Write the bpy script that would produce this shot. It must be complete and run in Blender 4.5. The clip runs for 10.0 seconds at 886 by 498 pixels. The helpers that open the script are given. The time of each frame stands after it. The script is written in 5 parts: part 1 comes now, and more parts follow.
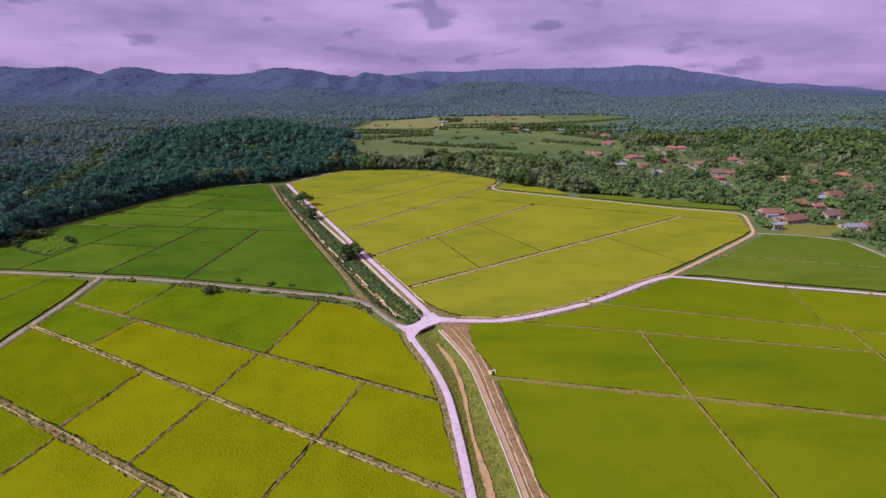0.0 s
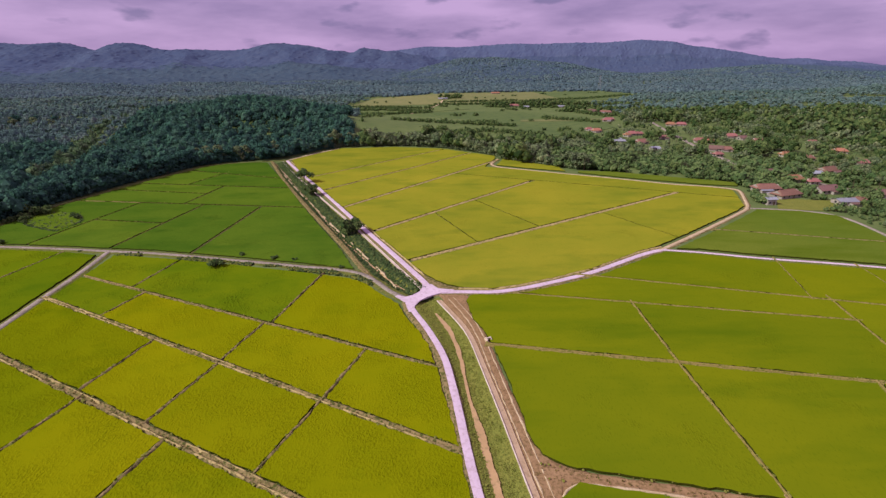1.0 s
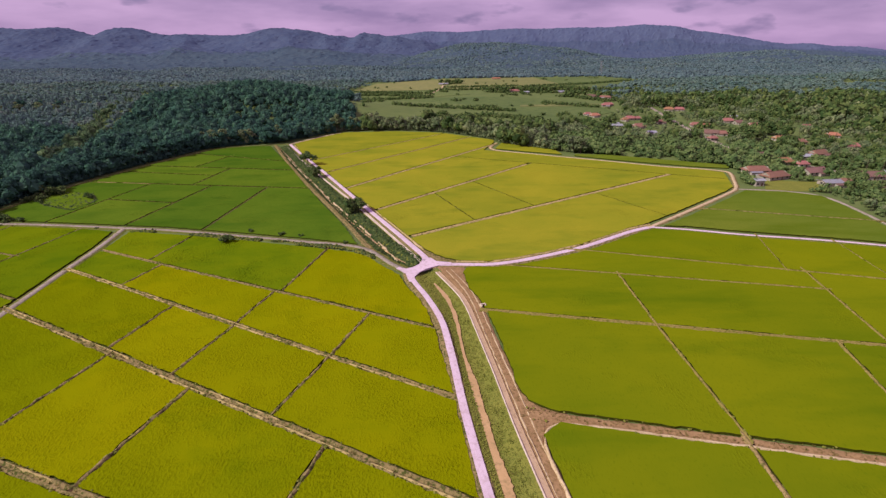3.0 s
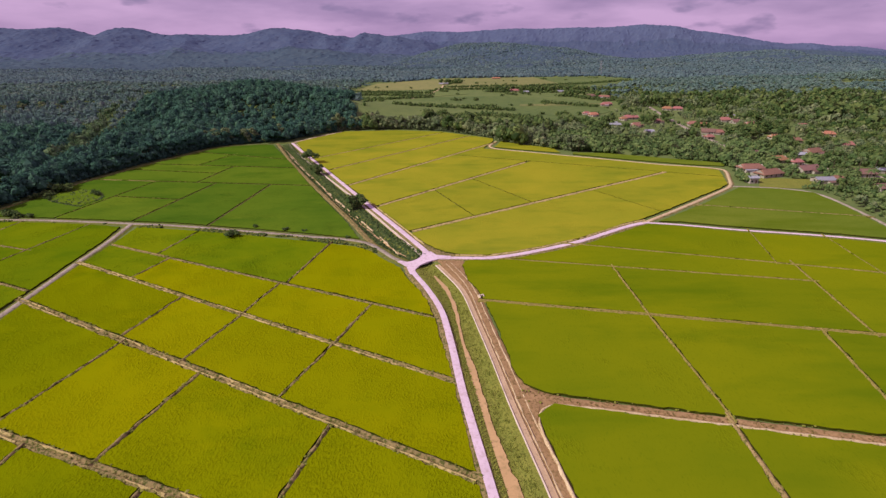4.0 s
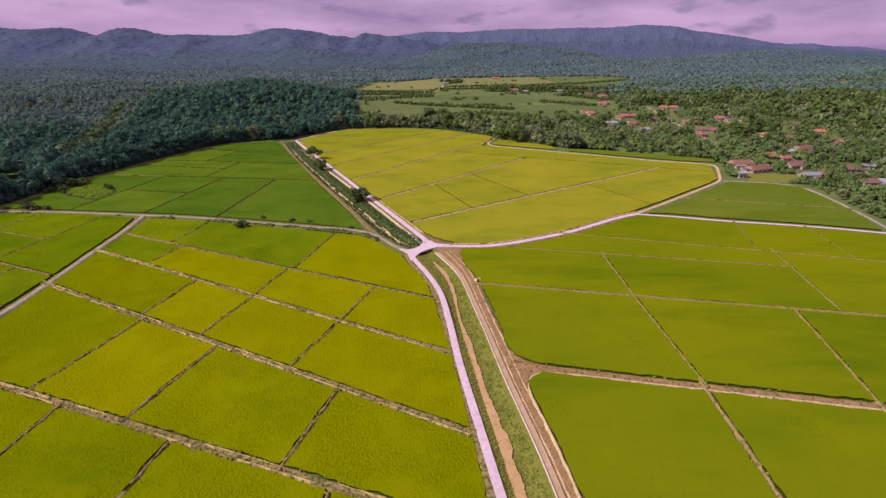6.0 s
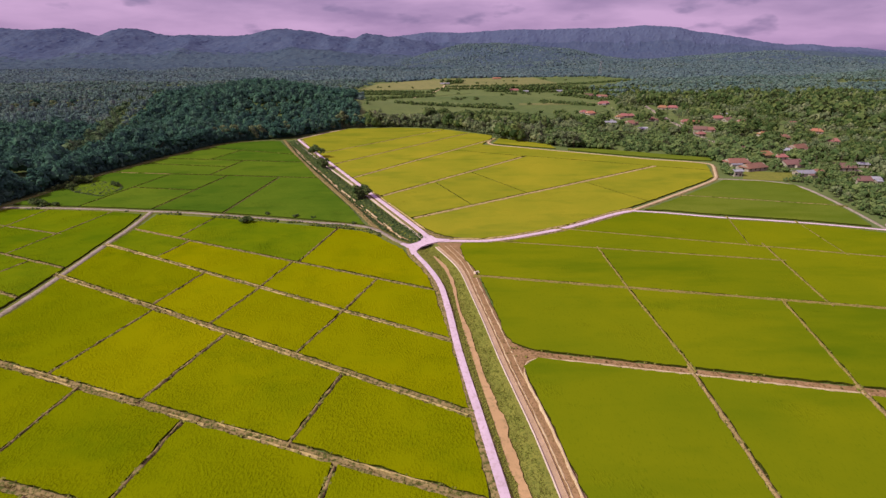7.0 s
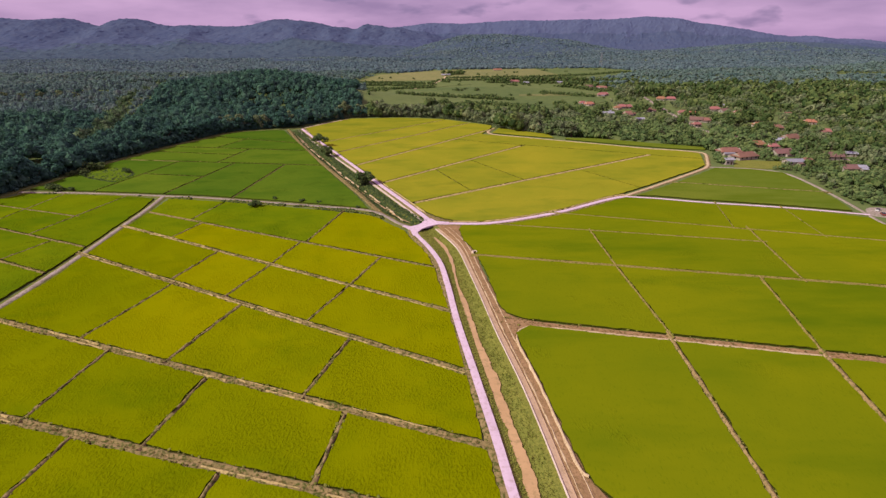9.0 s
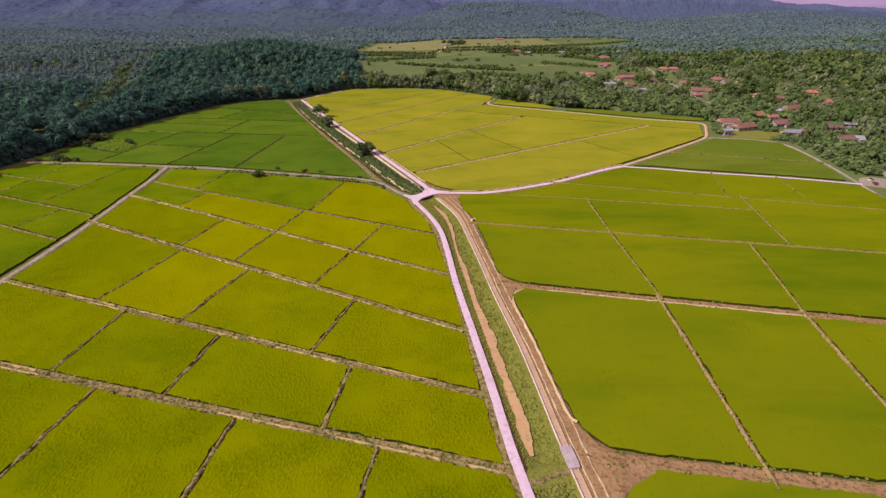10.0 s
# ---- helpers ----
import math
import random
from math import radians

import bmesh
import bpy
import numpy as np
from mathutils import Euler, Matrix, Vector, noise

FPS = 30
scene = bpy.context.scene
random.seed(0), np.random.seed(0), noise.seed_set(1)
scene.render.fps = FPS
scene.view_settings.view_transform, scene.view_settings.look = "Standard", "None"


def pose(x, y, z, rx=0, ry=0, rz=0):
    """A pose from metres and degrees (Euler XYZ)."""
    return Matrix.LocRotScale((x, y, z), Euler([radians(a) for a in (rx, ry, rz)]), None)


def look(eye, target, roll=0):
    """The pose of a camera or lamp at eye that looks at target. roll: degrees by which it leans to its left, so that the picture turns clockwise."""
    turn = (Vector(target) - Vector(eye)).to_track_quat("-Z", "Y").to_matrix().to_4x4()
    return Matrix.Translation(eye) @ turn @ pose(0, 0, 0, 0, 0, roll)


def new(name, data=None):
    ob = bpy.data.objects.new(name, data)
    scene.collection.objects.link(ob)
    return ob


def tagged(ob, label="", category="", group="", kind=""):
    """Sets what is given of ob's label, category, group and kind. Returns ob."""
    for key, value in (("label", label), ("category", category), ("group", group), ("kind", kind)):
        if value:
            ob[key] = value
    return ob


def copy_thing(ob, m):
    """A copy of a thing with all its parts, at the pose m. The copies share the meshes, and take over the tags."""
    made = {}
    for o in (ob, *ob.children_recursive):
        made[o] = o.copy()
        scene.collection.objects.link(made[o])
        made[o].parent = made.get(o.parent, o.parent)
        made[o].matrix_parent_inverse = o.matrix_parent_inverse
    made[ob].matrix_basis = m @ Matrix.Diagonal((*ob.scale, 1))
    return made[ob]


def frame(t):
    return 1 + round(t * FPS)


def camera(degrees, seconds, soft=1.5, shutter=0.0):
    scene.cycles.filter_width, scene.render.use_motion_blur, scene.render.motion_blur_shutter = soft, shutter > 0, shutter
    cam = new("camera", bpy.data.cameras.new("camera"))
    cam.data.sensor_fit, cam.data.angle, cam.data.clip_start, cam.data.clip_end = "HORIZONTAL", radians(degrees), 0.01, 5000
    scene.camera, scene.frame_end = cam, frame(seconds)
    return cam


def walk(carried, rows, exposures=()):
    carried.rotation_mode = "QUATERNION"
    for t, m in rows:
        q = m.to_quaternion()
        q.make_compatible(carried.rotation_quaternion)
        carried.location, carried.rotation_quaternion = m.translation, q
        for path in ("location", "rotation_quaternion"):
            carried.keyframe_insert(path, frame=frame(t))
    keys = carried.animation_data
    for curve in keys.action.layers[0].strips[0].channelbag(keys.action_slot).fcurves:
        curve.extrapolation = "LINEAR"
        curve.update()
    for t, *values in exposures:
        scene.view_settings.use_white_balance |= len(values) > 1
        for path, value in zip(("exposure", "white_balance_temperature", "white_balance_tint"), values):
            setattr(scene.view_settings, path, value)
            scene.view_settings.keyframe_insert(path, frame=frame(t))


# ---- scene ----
cam = camera(85.04, 10.0, soft=1.4)
# seconds, x, y, z, pitch, yaw, roll: a drone that backs away over the paddies and tips its lens down
PATH = (
    (0, 0.00, 0.00, 91.00, -18.46, -0.00, -0.39),
    (0.5, 0.42, -3.22, 90.97, -19.66, 0.02, -0.47),
    (1, 0.72, -6.41, 90.88, -21.00, 0.03, -0.52),
    (1.5, 0.86, -10.01, 90.84, -21.96, 0.00, -0.51),
    (2, 1.24, -13.69, 90.78, -22.36, 0.08, -0.56),
    (2.5, 1.63, -17.10, 90.53, -22.50, 0.14, -0.53),
    (4, 2.08, -27.57, 90.31, -22.51, 0.20, -0.54),
    (4.5, 2.16, -30.99, 90.15, -22.51, 0.20, -0.51),
    (5, 2.20, -34.43, 90.00, -22.51, 0.21, -0.48),
    (5.5, 2.48, -37.78, 89.84, -22.50, 0.22, -0.50),
    (7, 3.11, -48.22, 89.54, -22.43, 0.36, -0.50),
    (7.5, 3.22, -51.88, 89.44, -22.41, 0.37, -0.45),
    (8, 3.39, -55.45, 89.37, -22.42, 0.37, -0.44),
    (8.5, 3.41, -58.68, 89.30, -22.45, 0.38, -0.38),
    (9, 3.62, -62.05, 89.38, -23.33, 0.46, -0.39),
    (9.5, 3.75, -65.74, 89.44, -25.21, 0.49, -0.42),
    (10, 3.86, -69.22, 89.42, -26.41, 0.54, -0.43),
)
walk(cam, [(t, pose(x, y, z, 90 + p, 0, w) @ pose(0, 0, 0, 0, 0, r)) for t, x, y, z, p, w, r in PATH],
     exposures=((0.0, -0.28, 5700, 9), (1.0, -0.27, 6050, 9), (2.5, -0.23, 6300, 10), (4.0, -0.21, 6450, 10), (7.5, -0.19, 6550, 10), (10.0, -0.16, 6650, 10)))

# ---- sky and sun ----
SUN_AZIMUTH, SUN_HEIGHT = radians(-108), radians(43)   # azimuth clockwise from +y
world = bpy.data.worlds.new("sky")
scene.world = world
world.use_nodes = True
wn, wl = world.node_tree.nodes, world.node_tree.links
wn.clear()
sky = wn.new("ShaderNodeTexSky")
sky.sky_type, sky.sun_disc = "NISHITA", False
sky.sun_elevation, sky.sun_rotation = SUN_HEIGHT, SUN_AZIMUTH
sky.dust_density = 3.0
coord = wn.new("ShaderNodeTexCoord")
stretch = wn.new("ShaderNodeMapping")
stretch.inputs["Scale"].default_value = (1.0, 1.0, 4.5)
clouds = wn.new("ShaderNodeTexNoise")
clouds.inputs["Scale"].default_value, clouds.inputs["Detail"].default_value = 3.2, 7.0
clouds.inputs["Roughness"].default_value = 0.55
tone = wn.new("ShaderNodeValToRGB")
tone.color_ramp.elements[0].position, tone.color_ramp.elements[0].color = 0.34, (4.7, 3.05, 6.0, 1)
tone.color_ramp.elements[1].position, tone.color_ramp.elements[1].color = 0.64, (9.0, 5.7, 9.6, 1)
mix = wn.new("ShaderNodeMix")
mix.data_type = "RGBA"
mix.inputs[0].default_value = 0.85
back = wn.new("ShaderNodeBackground")
back.inputs["Strength"].default_value = 0.086
out = wn.new("ShaderNodeOutputWorld")
wl.new(coord.outputs["Generated"], stretch.inputs["Vector"])
wl.new(stretch.outputs["Vector"], clouds.inputs["Vector"])
wl.new(clouds.outputs["Fac"], tone.inputs["Fac"])
wl.new(sky.outputs["Color"], mix.inputs[6])
small_map = wn.new("ShaderNodeMapping")
small_map.inputs["Scale"].default_value = (1.0, 1.0, 3.0)
small_map.inputs["Location"].default_value = (0.4, 0.2, 0.1)
small_clouds = wn.new("ShaderNodeTexNoise")
small_clouds.inputs["Scale"].default_value, small_clouds.inputs["Detail"].default_value = 9.0, 4.0
small_clouds.inputs["Roughness"].default_value = 0.5
pick_clouds = wn.new("ShaderNodeMapRange")
pick_clouds.inputs["From Min"].default_value, pick_clouds.inputs["From Max"].default_value = 0.60, 0.70
pick_clouds.inputs["To Max"].default_value = 0.6
shade = wn.new("ShaderNodeMix")
shade.data_type = "RGBA"
shade.inputs[7].default_value = (2.4, 1.9, 4.2, 1)
wl.new(coord.outputs["Generated"], small_map.inputs["Vector"])
wl.new(small_map.outputs["Vector"], small_clouds.inputs["Vector"])
wl.new(small_clouds.outputs["Fac"], pick_clouds.inputs["Value"])
wl.new(pick_clouds.outputs["Result"], shade.inputs[0])
wl.new(tone.outputs["Color"], shade.inputs[6])
wl.new(shade.outputs[2], mix.inputs[7])
wl.new(mix.outputs[2], back.inputs["Color"])
wl.new(back.outputs["Background"], out.inputs["Surface"])

sun = new("sun", bpy.data.lights.new("sun", "SUN"))
sun.data.energy, sun.data.angle, sun.data.color = 4.4, radians(0.6), (1.0, 0.95, 0.80)
to_sun = Vector((math.sin(SUN_AZIMUTH) * math.cos(SUN_HEIGHT), math.cos(SUN_AZIMUTH) * math.cos(SUN_HEIGHT), math.sin(SUN_HEIGHT)))
sun.matrix_world = look(to_sun * 300, (0, 0, 0))


# ---- materials ----
def surface(name, low, high, spot, coarse, fine, rough=0.9, bump=0.3, depth=0.1, spots=(0.52, 0.7), vary=0.0, streak=(1, 1, 1), island=0.0, gloss=0.2, through_leaf=0.0, patch=None, clods=None):
    """A natural surface: two colours mixed by broad noise, a third in fine spots, with relief."""
    m = bpy.data.materials.new(name)
    m.use_nodes = True
    n, l = m.node_tree.nodes, m.node_tree.links
    bsdf = n["Principled BSDF"]
    bsdf.inputs["Roughness"].default_value = rough
    bsdf.inputs["Specular IOR Level"].default_value = gloss
    where = n.new("ShaderNodeTexCoord")
    squeeze = n.new("ShaderNodeMapping")
    squeeze.inputs["Scale"].default_value = streak
    l.new(where.outputs["Object"], squeeze.inputs["Vector"])

    def cloud(scale, detail, source):
        t = n.new("ShaderNodeTexNoise")
        t.inputs["Scale"].default_value, t.inputs["Detail"].default_value = scale, detail
        t.inputs["Roughness"].default_value = 0.62
        l.new(source, t.inputs["Vector"])
        return t.outputs["Fac"]

    def spread(value, a, b):
        r = n.new("ShaderNodeMapRange")
        r.inputs["From Min"].default_value, r.inputs["From Max"].default_value = a, b
        l.new(value, r.inputs["Value"])
        return r.outputs["Result"]

    def blend(fac, a, b):
        x = n.new("ShaderNodeMix")
        x.data_type = "RGBA"
        l.new(fac, x.inputs[0])
        for s, v in ((6, a), (7, b)):
            if isinstance(v, tuple):
                x.inputs[s].default_value = (*v, 1)
            else:
                l.new(v, x.inputs[s])
        return x.outputs[2]

    big, small = cloud(coarse, 7, where.outputs["Object"]), cloud(fine, 5, squeeze.outputs["Vector"])
    colour = blend(spread(big, 0.35, 0.65), low, high)
    colour = blend(spread(small, *spots), colour, spot)
    if patch:                                           # broad lodged or thinner places
        drag = n.new("ShaderNodeMapping")
        drag.inputs["Scale"].default_value = patch[3]
        l.new(where.outputs["Object"], drag.inputs["Vector"])
        colour = blend(spread(cloud(patch[0], 4, drag.outputs["Vector"]), *patch[2]), colour, patch[1])
    if vary or island:
        source = n.new("ShaderNodeObjectInfo").outputs["Random"] if vary else n.new("ShaderNodeNewGeometry").outputs["Random Per Island"]
        amount = vary or island
        h = n.new("ShaderNodeHueSaturation")
        l.new(colour, h.inputs["Color"])
        r = n.new("ShaderNodeMapRange")
        r.inputs["To Min"].default_value, r.inputs["To Max"].default_value = 1 - amount, 1 + amount
        l.new(source, r.inputs["Value"])
        l.new(r.outputs["Result"], h.inputs["Value"])
        r2 = n.new("ShaderNodeMapRange")
        r2.inputs["To Min"].default_value, r2.inputs["To Max"].default_value = 0.5 + amount * 0.08, 0.5 - amount * 0.08
        l.new(source, r2.inputs["Value"])
        l.new(r2.outputs["Result"], h.inputs["Hue"])
        colour = h.outputs["Color"]
    l.new(colour, bsdf.inputs["Base Color"])
    if bump:
        b = n.new("ShaderNodeBump")
        b.inputs["Strength"].default_value, b.inputs["Distance"].default_value = bump, depth
        relief = small
        if clods:                                       # tufts stand out in some places only
            times = n.new("ShaderNodeMath")
            times.operation = "MULTIPLY"
            l.new(spread(cloud(clods[0], 3, where.outputs["Object"]), *clods[1]), times.inputs[0])
            l.new(spread(small, 0.45, 0.7), times.inputs[1])
            relief = times.outputs[0]
        l.new(relief, b.inputs["Height"])
        l.new(b.outputs["Normal"], bsdf.inputs["Normal"])
    if through_leaf:
        thin = n.new("ShaderNodeBsdfTranslucent")
        l.new(colour, thin.inputs["Color"])
        both = n.new("ShaderNodeMixShader")
        both.inputs[0].default_value = through_leaf
        l.new(bsdf.outputs[0], both.inputs[1])
        l.new(thin.outputs[0], both.inputs[2])
        l.new(both.outputs[0], n["Material Output"].inputs["Surface"])
    return m


RICE_RIPE = surface("rice_ripe", (0.290, 0.276, 0.020), (0.226, 0.240, 0.017), (0.168, 0.196, 0.014), 0.022, 1.6, 0.9, 0.5, 0.5, (0.55, 0.8), vary=0.05, gloss=0.0, streak=(1.0, 0.45, 1.0), patch=(0.03, (0.148, 0.190, 0.014), (0.50, 0.76), (0.6, 1.4, 1.0)), clods=(0.05, (0.5, 0.7)))
RICE_TURNING = surface("rice_turning", (0.238, 0.238, 0.001), (0.198, 0.220, 0.001), (0.168, 0.200, 0.001), 0.016, 1.7, 0.9, 0.65, 0.36, (0.55, 0.82), vary=0.05, gloss=0.0, streak=(1.0, 0.6, 1.0), patch=(0.05, (0.150, 0.184, 0.001), (0.54, 0.86), (0.7, 1.0, 1.0)), clods=(0.06, (0.34, 0.58)))
# greener late rice, its colour also darkened to stand in for lens vignette
RICE_LATE_DIM = surface("rice_late_vignette_dim", (0.198, 0.216, 0.001), (0.160, 0.194, 0.001), (0.132, 0.170, 0.001), 0.016, 1.7, 0.9, 0.7, 0.36, (0.55, 0.82), vary=0.06, gloss=0.0, streak=(1.0, 0.6, 1.0), patch=(0.04, (0.100, 0.148, 0.001), (0.52, 0.8), (0.7, 1.0, 1.0)), clods=(0.06, (0.34, 0.58)))
RICE_MID = surface("rice_half_turned", (0.152, 0.194, 0.003), (0.106, 0.166, 0.003), (0.076, 0.136, 0.002), 0.016, 1.4, 0.9, 0.7, 0.5, (0.54, 0.84), vary=0.08, gloss=0.0, streak=(1.0, 0.5, 1.0), patch=(0.035, (0.066, 0.128, 0.003), (0.5, 0.8), (0.7, 1.0, 1.0)), clods=(0.05, (0.45, 0.66)))
RICE_GREEN = surface("rice_green", (0.184, 0.208, 0.004), (0.138, 0.178, 0.004), (0.112, 0.154, 0.003), 0.014, 1.8, 0.9, 0.45, 0.4, (0.55, 0.8), vary=0.06, gloss=0.0, streak=(1.0, 0.45, 1.0), patch=(0.03, (0.078, 0.136, 0.003), (0.48, 0.80), (0.35, 1.3, 1.0)), clods=(0.05, (0.55, 0.72)))
# crop sides coloured darker than the canopy, for dark lines along the bunds
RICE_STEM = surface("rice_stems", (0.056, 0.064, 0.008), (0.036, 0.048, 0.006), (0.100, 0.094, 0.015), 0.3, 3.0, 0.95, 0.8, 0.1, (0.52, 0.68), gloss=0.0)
RICE_DEEP = surface("rice_deep_green", (0.160, 0.196, 0.022), (0.122, 0.170, 0.018), (0.092, 0.138, 0.014), 0.016, 2.2, 0.9, 0.5, 0.4, (0.5, 0.8), vary=0.05, gloss=0.0, patch=(0.045, (0.088, 0.136, 0.006), (0.46, 0.8), (0.4, 1.3, 1.0)))
RICE_YOUNG = surface("rice_young", (0.076, 0.140, 0.010), (0.102, 0.162, 0.012), (0.056, 0.114, 0.008), 0.018, 1.6, 0.9, 0.6, 0.45, (0.52, 0.72), vary=0.14, gloss=0.0, streak=(0.35, 1.3, 1.0), patch=(0.04, (0.052, 0.112, 0.008), (0.48, 0.72), (0.5, 1.2, 1.0)), clods=(0.06, (0.5, 0.7)))
BUND_GRASSY = surface("bund_grass_and_earth", (0.305, 0.228, 0.080), (0.235, 0.190, 0.052), (0.120, 0.132, 0.020), 0.3, 1.1, 0.95, 0.8, 0.25, (0.5, 0.66), gloss=0.03)
VERGE_GRASS = surface("verge_grass", (0.150, 0.160, 0.035), (0.110, 0.130, 0.026), (0.260, 0.200, 0.085), 0.2, 0.9, 0.95, 0.8, 0.25, (0.54, 0.66), gloss=0.03)
# darker, greener bund colour for the young rice
BUND_DARK = surface("dark_bund", (0.135, 0.125, 0.045), (0.080, 0.090, 0.025), (0.23, 0.18, 0.085), 0.2, 1.5, 0.9, 0.7, 0.2, (0.6, 0.75), gloss=0.05)
BUND = surface("bund_earth_and_straw", (0.320, 0.235, 0.110), (0.220, 0.168, 0.070), (0.078, 0.090, 0.020), 0.5, 1.1, 0.95, 0.9, 0.25, (0.47, 0.6), gloss=0.05)
BUND_PALE = surface("bund_dry_earth", (0.39, 0.275, 0.125), (0.275, 0.195, 0.085), (0.10, 0.10, 0.028), 0.25, 1.4, 0.95, 0.9, 0.3, (0.49, 0.64), gloss=0.05)
BUND_STRAW = surface("bund_dry_straw", (0.54, 0.41, 0.185), (0.42, 0.32, 0.135), (0.15, 0.135, 0.045), 0.4, 1.1, 0.95, 0.9, 0.25, (0.50, 0.66), gloss=0.05)
SILT = surface("dried_silt", (0.62, 0.485, 0.31), (0.50, 0.37, 0.215), (0.34, 0.245, 0.13), 0.3, 1.6, 0.9, 0.5, 0.1, (0.5, 0.7), gloss=0.1)
CONCRETE = surface("road_concrete", (0.70, 0.545, 0.650), (0.60, 0.46, 0.545), (0.47, 0.35, 0.36), 0.10, 0.8, 0.85, 0.2, 0.03, (0.50, 0.74), gloss=0.1)
GRAVEL = surface("track_gravel", (0.40, 0.335, 0.29), (0.30, 0.25, 0.20), (0.17, 0.15, 0.085), 0.12, 1.1, 0.95, 0.5, 0.08, (0.48, 0.68), gloss=0.05)
DIRT = surface("track_dirt", (0.370, 0.232, 0.120), (0.285, 0.175, 0.086), (0.18, 0.12, 0.05), 0.2, 1.2, 0.95, 0.9, 0.25, (0.48, 0.66), gloss=0.05)
SAND = surface("flume_bed", (0.52, 0.37, 0.25), (0.43, 0.30, 0.19), (0.32, 0.22, 0.13), 0.15, 1.3, 0.9, 0.3, 0.05)
FLUME = surface("flume_concrete", (0.70, 0.58, 0.50), (0.58, 0.46, 0.39), (0.38, 0.29, 0.22), 0.12, 1.2, 0.85, 0.2, 0.03)
SLAB = surface("old_concrete", (0.50, 0.42, 0.44), (0.40, 0.33, 0.35), (0.28, 0.22, 0.20), 0.4, 1.6, 0.9, 0.3, 0.04)
BANK = surface("bank_grass", (0.240, 0.236, 0.048), (0.190, 0.205, 0.040), (0.125, 0.145, 0.028), 0.15, 1.6, 0.95, 0.8, 0.25, (0.47, 0.64), gloss=0.05)
EARTH = surface("ground_grass_and_soil", (0.150, 0.188, 0.062), (0.112, 0.156, 0.052), (0.180, 0.192, 0.078), 0.05, 0.5, 0.95, 0.6, 0.3, (0.58, 0.75), gloss=0.05)
MEADOW = surface("valley_field", (0.150, 0.190, 0.060), (0.116, 0.160, 0.052), (0.084, 0.126, 0.044), 0.008, 0.08, 0.95, 0.4, 0.5, (0.5, 0.7), vary=0.12, gloss=0.05)
STUBBLE = surface("valley_dry_field", (0.225, 0.222, 0.082), (0.172, 0.188, 0.068), (0.122, 0.148, 0.054), 0.008, 0.08, 0.95, 0.4, 0.5, (0.5, 0.7), vary=0.12, gloss=0.05)
MUD_WATER = surface("muddy_water", (0.56, 0.36, 0.175), (0.47, 0.30, 0.14), (0.36, 0.25, 0.11), 0.12, 0.7, 0.3, 0.05, 0.02, gloss=0.25)
# slight distance haze put into the leaf colour as extra blue
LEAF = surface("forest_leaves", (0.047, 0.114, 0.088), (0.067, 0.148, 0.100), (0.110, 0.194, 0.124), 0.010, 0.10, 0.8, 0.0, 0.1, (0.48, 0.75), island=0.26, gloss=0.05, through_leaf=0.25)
LEAF_TREE = surface("single_tree_leaves", (0.074, 0.124, 0.040), (0.104, 0.154, 0.047), (0.166, 0.206, 0.070), 0.1, 0.8, 0.8, 0.0, 0.1, (0.46, 0.75), island=0.4, gloss=0.05, through_leaf=0.25)
# far valley and hill forests: distance haze painted in as paler, bluer colour
LEAF_FAR_HAZE = surface("far_forest_hazed", (0.100, 0.170, 0.158), (0.146, 0.216, 0.184), (0.200, 0.246, 0.198), 0.0045, 0.02, 0.9, 0.0, 0.1, (0.5, 0.72), island=0.16, gloss=0.05, through_leaf=0.2)
LEAF_FOOT_HAZE = surface("foothill_forest_hazed", (0.098, 0.154, 0.176), (0.130, 0.188, 0.192), (0.168, 0.214, 0.202), 0.0035, 0.015, 0.9, 0.0, 0.1, (0.5, 0.72), island=0.1, gloss=0.05, through_leaf=0.2)
LEAF_HILL_HAZE = surface("near_hill_forest_hazed", (0.054, 0.084, 0.124), (0.070, 0.102, 0.136), (0.090, 0.122, 0.146), 0.004, 0.05, 0.95, 0.6, 6.0, (0.48, 0.7), gloss=0.03)
LEAF_RANGE_HAZE = surface("mountain_forest_hazed", (0.064, 0.088, 0.158), (0.078, 0.102, 0.170), (0.094, 0.118, 0.178), 0.003, 0.03, 0.95, 0.25, 5.0, (0.45, 0.75), gloss=0.03)
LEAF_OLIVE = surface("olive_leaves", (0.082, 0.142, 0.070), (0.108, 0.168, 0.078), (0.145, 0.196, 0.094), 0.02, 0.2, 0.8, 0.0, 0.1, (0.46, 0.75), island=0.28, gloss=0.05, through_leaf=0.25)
# farthest range: the palest blue, haze painted into the base colour
LEAF_BEYOND_HAZE = surface("farthest_mountain_forest_hazed", (0.086, 0.108, 0.194), (0.098, 0.122, 0.204), (0.110, 0.134, 0.210), 0.003, 0.03, 0.95, 0.2, 5.0, (0.45, 0.75), gloss=0.03)
LEAF_EDGE = surface("wood_edge_leaves", (0.124, 0.176, 0.086), (0.178, 0.220, 0.104), (0.256, 0.280, 0.146), 0.03, 0.4, 0.8, 0.0, 0.1, (0.46, 0.72), island=0.42, gloss=0.05, through_leaf=0.25)
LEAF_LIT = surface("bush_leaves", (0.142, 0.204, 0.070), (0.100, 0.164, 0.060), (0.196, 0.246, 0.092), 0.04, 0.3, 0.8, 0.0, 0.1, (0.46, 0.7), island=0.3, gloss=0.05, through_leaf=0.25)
REED = surface("reed_leaves", (0.290, 0.292, 0.060), (0.225, 0.250, 0.048), (0.335, 0.315, 0.085), 0.12, 0.5, 0.8, 0.0, 0.1, (0.5, 0.75), island=0.2, gloss=0.03, through_leaf=0.3)
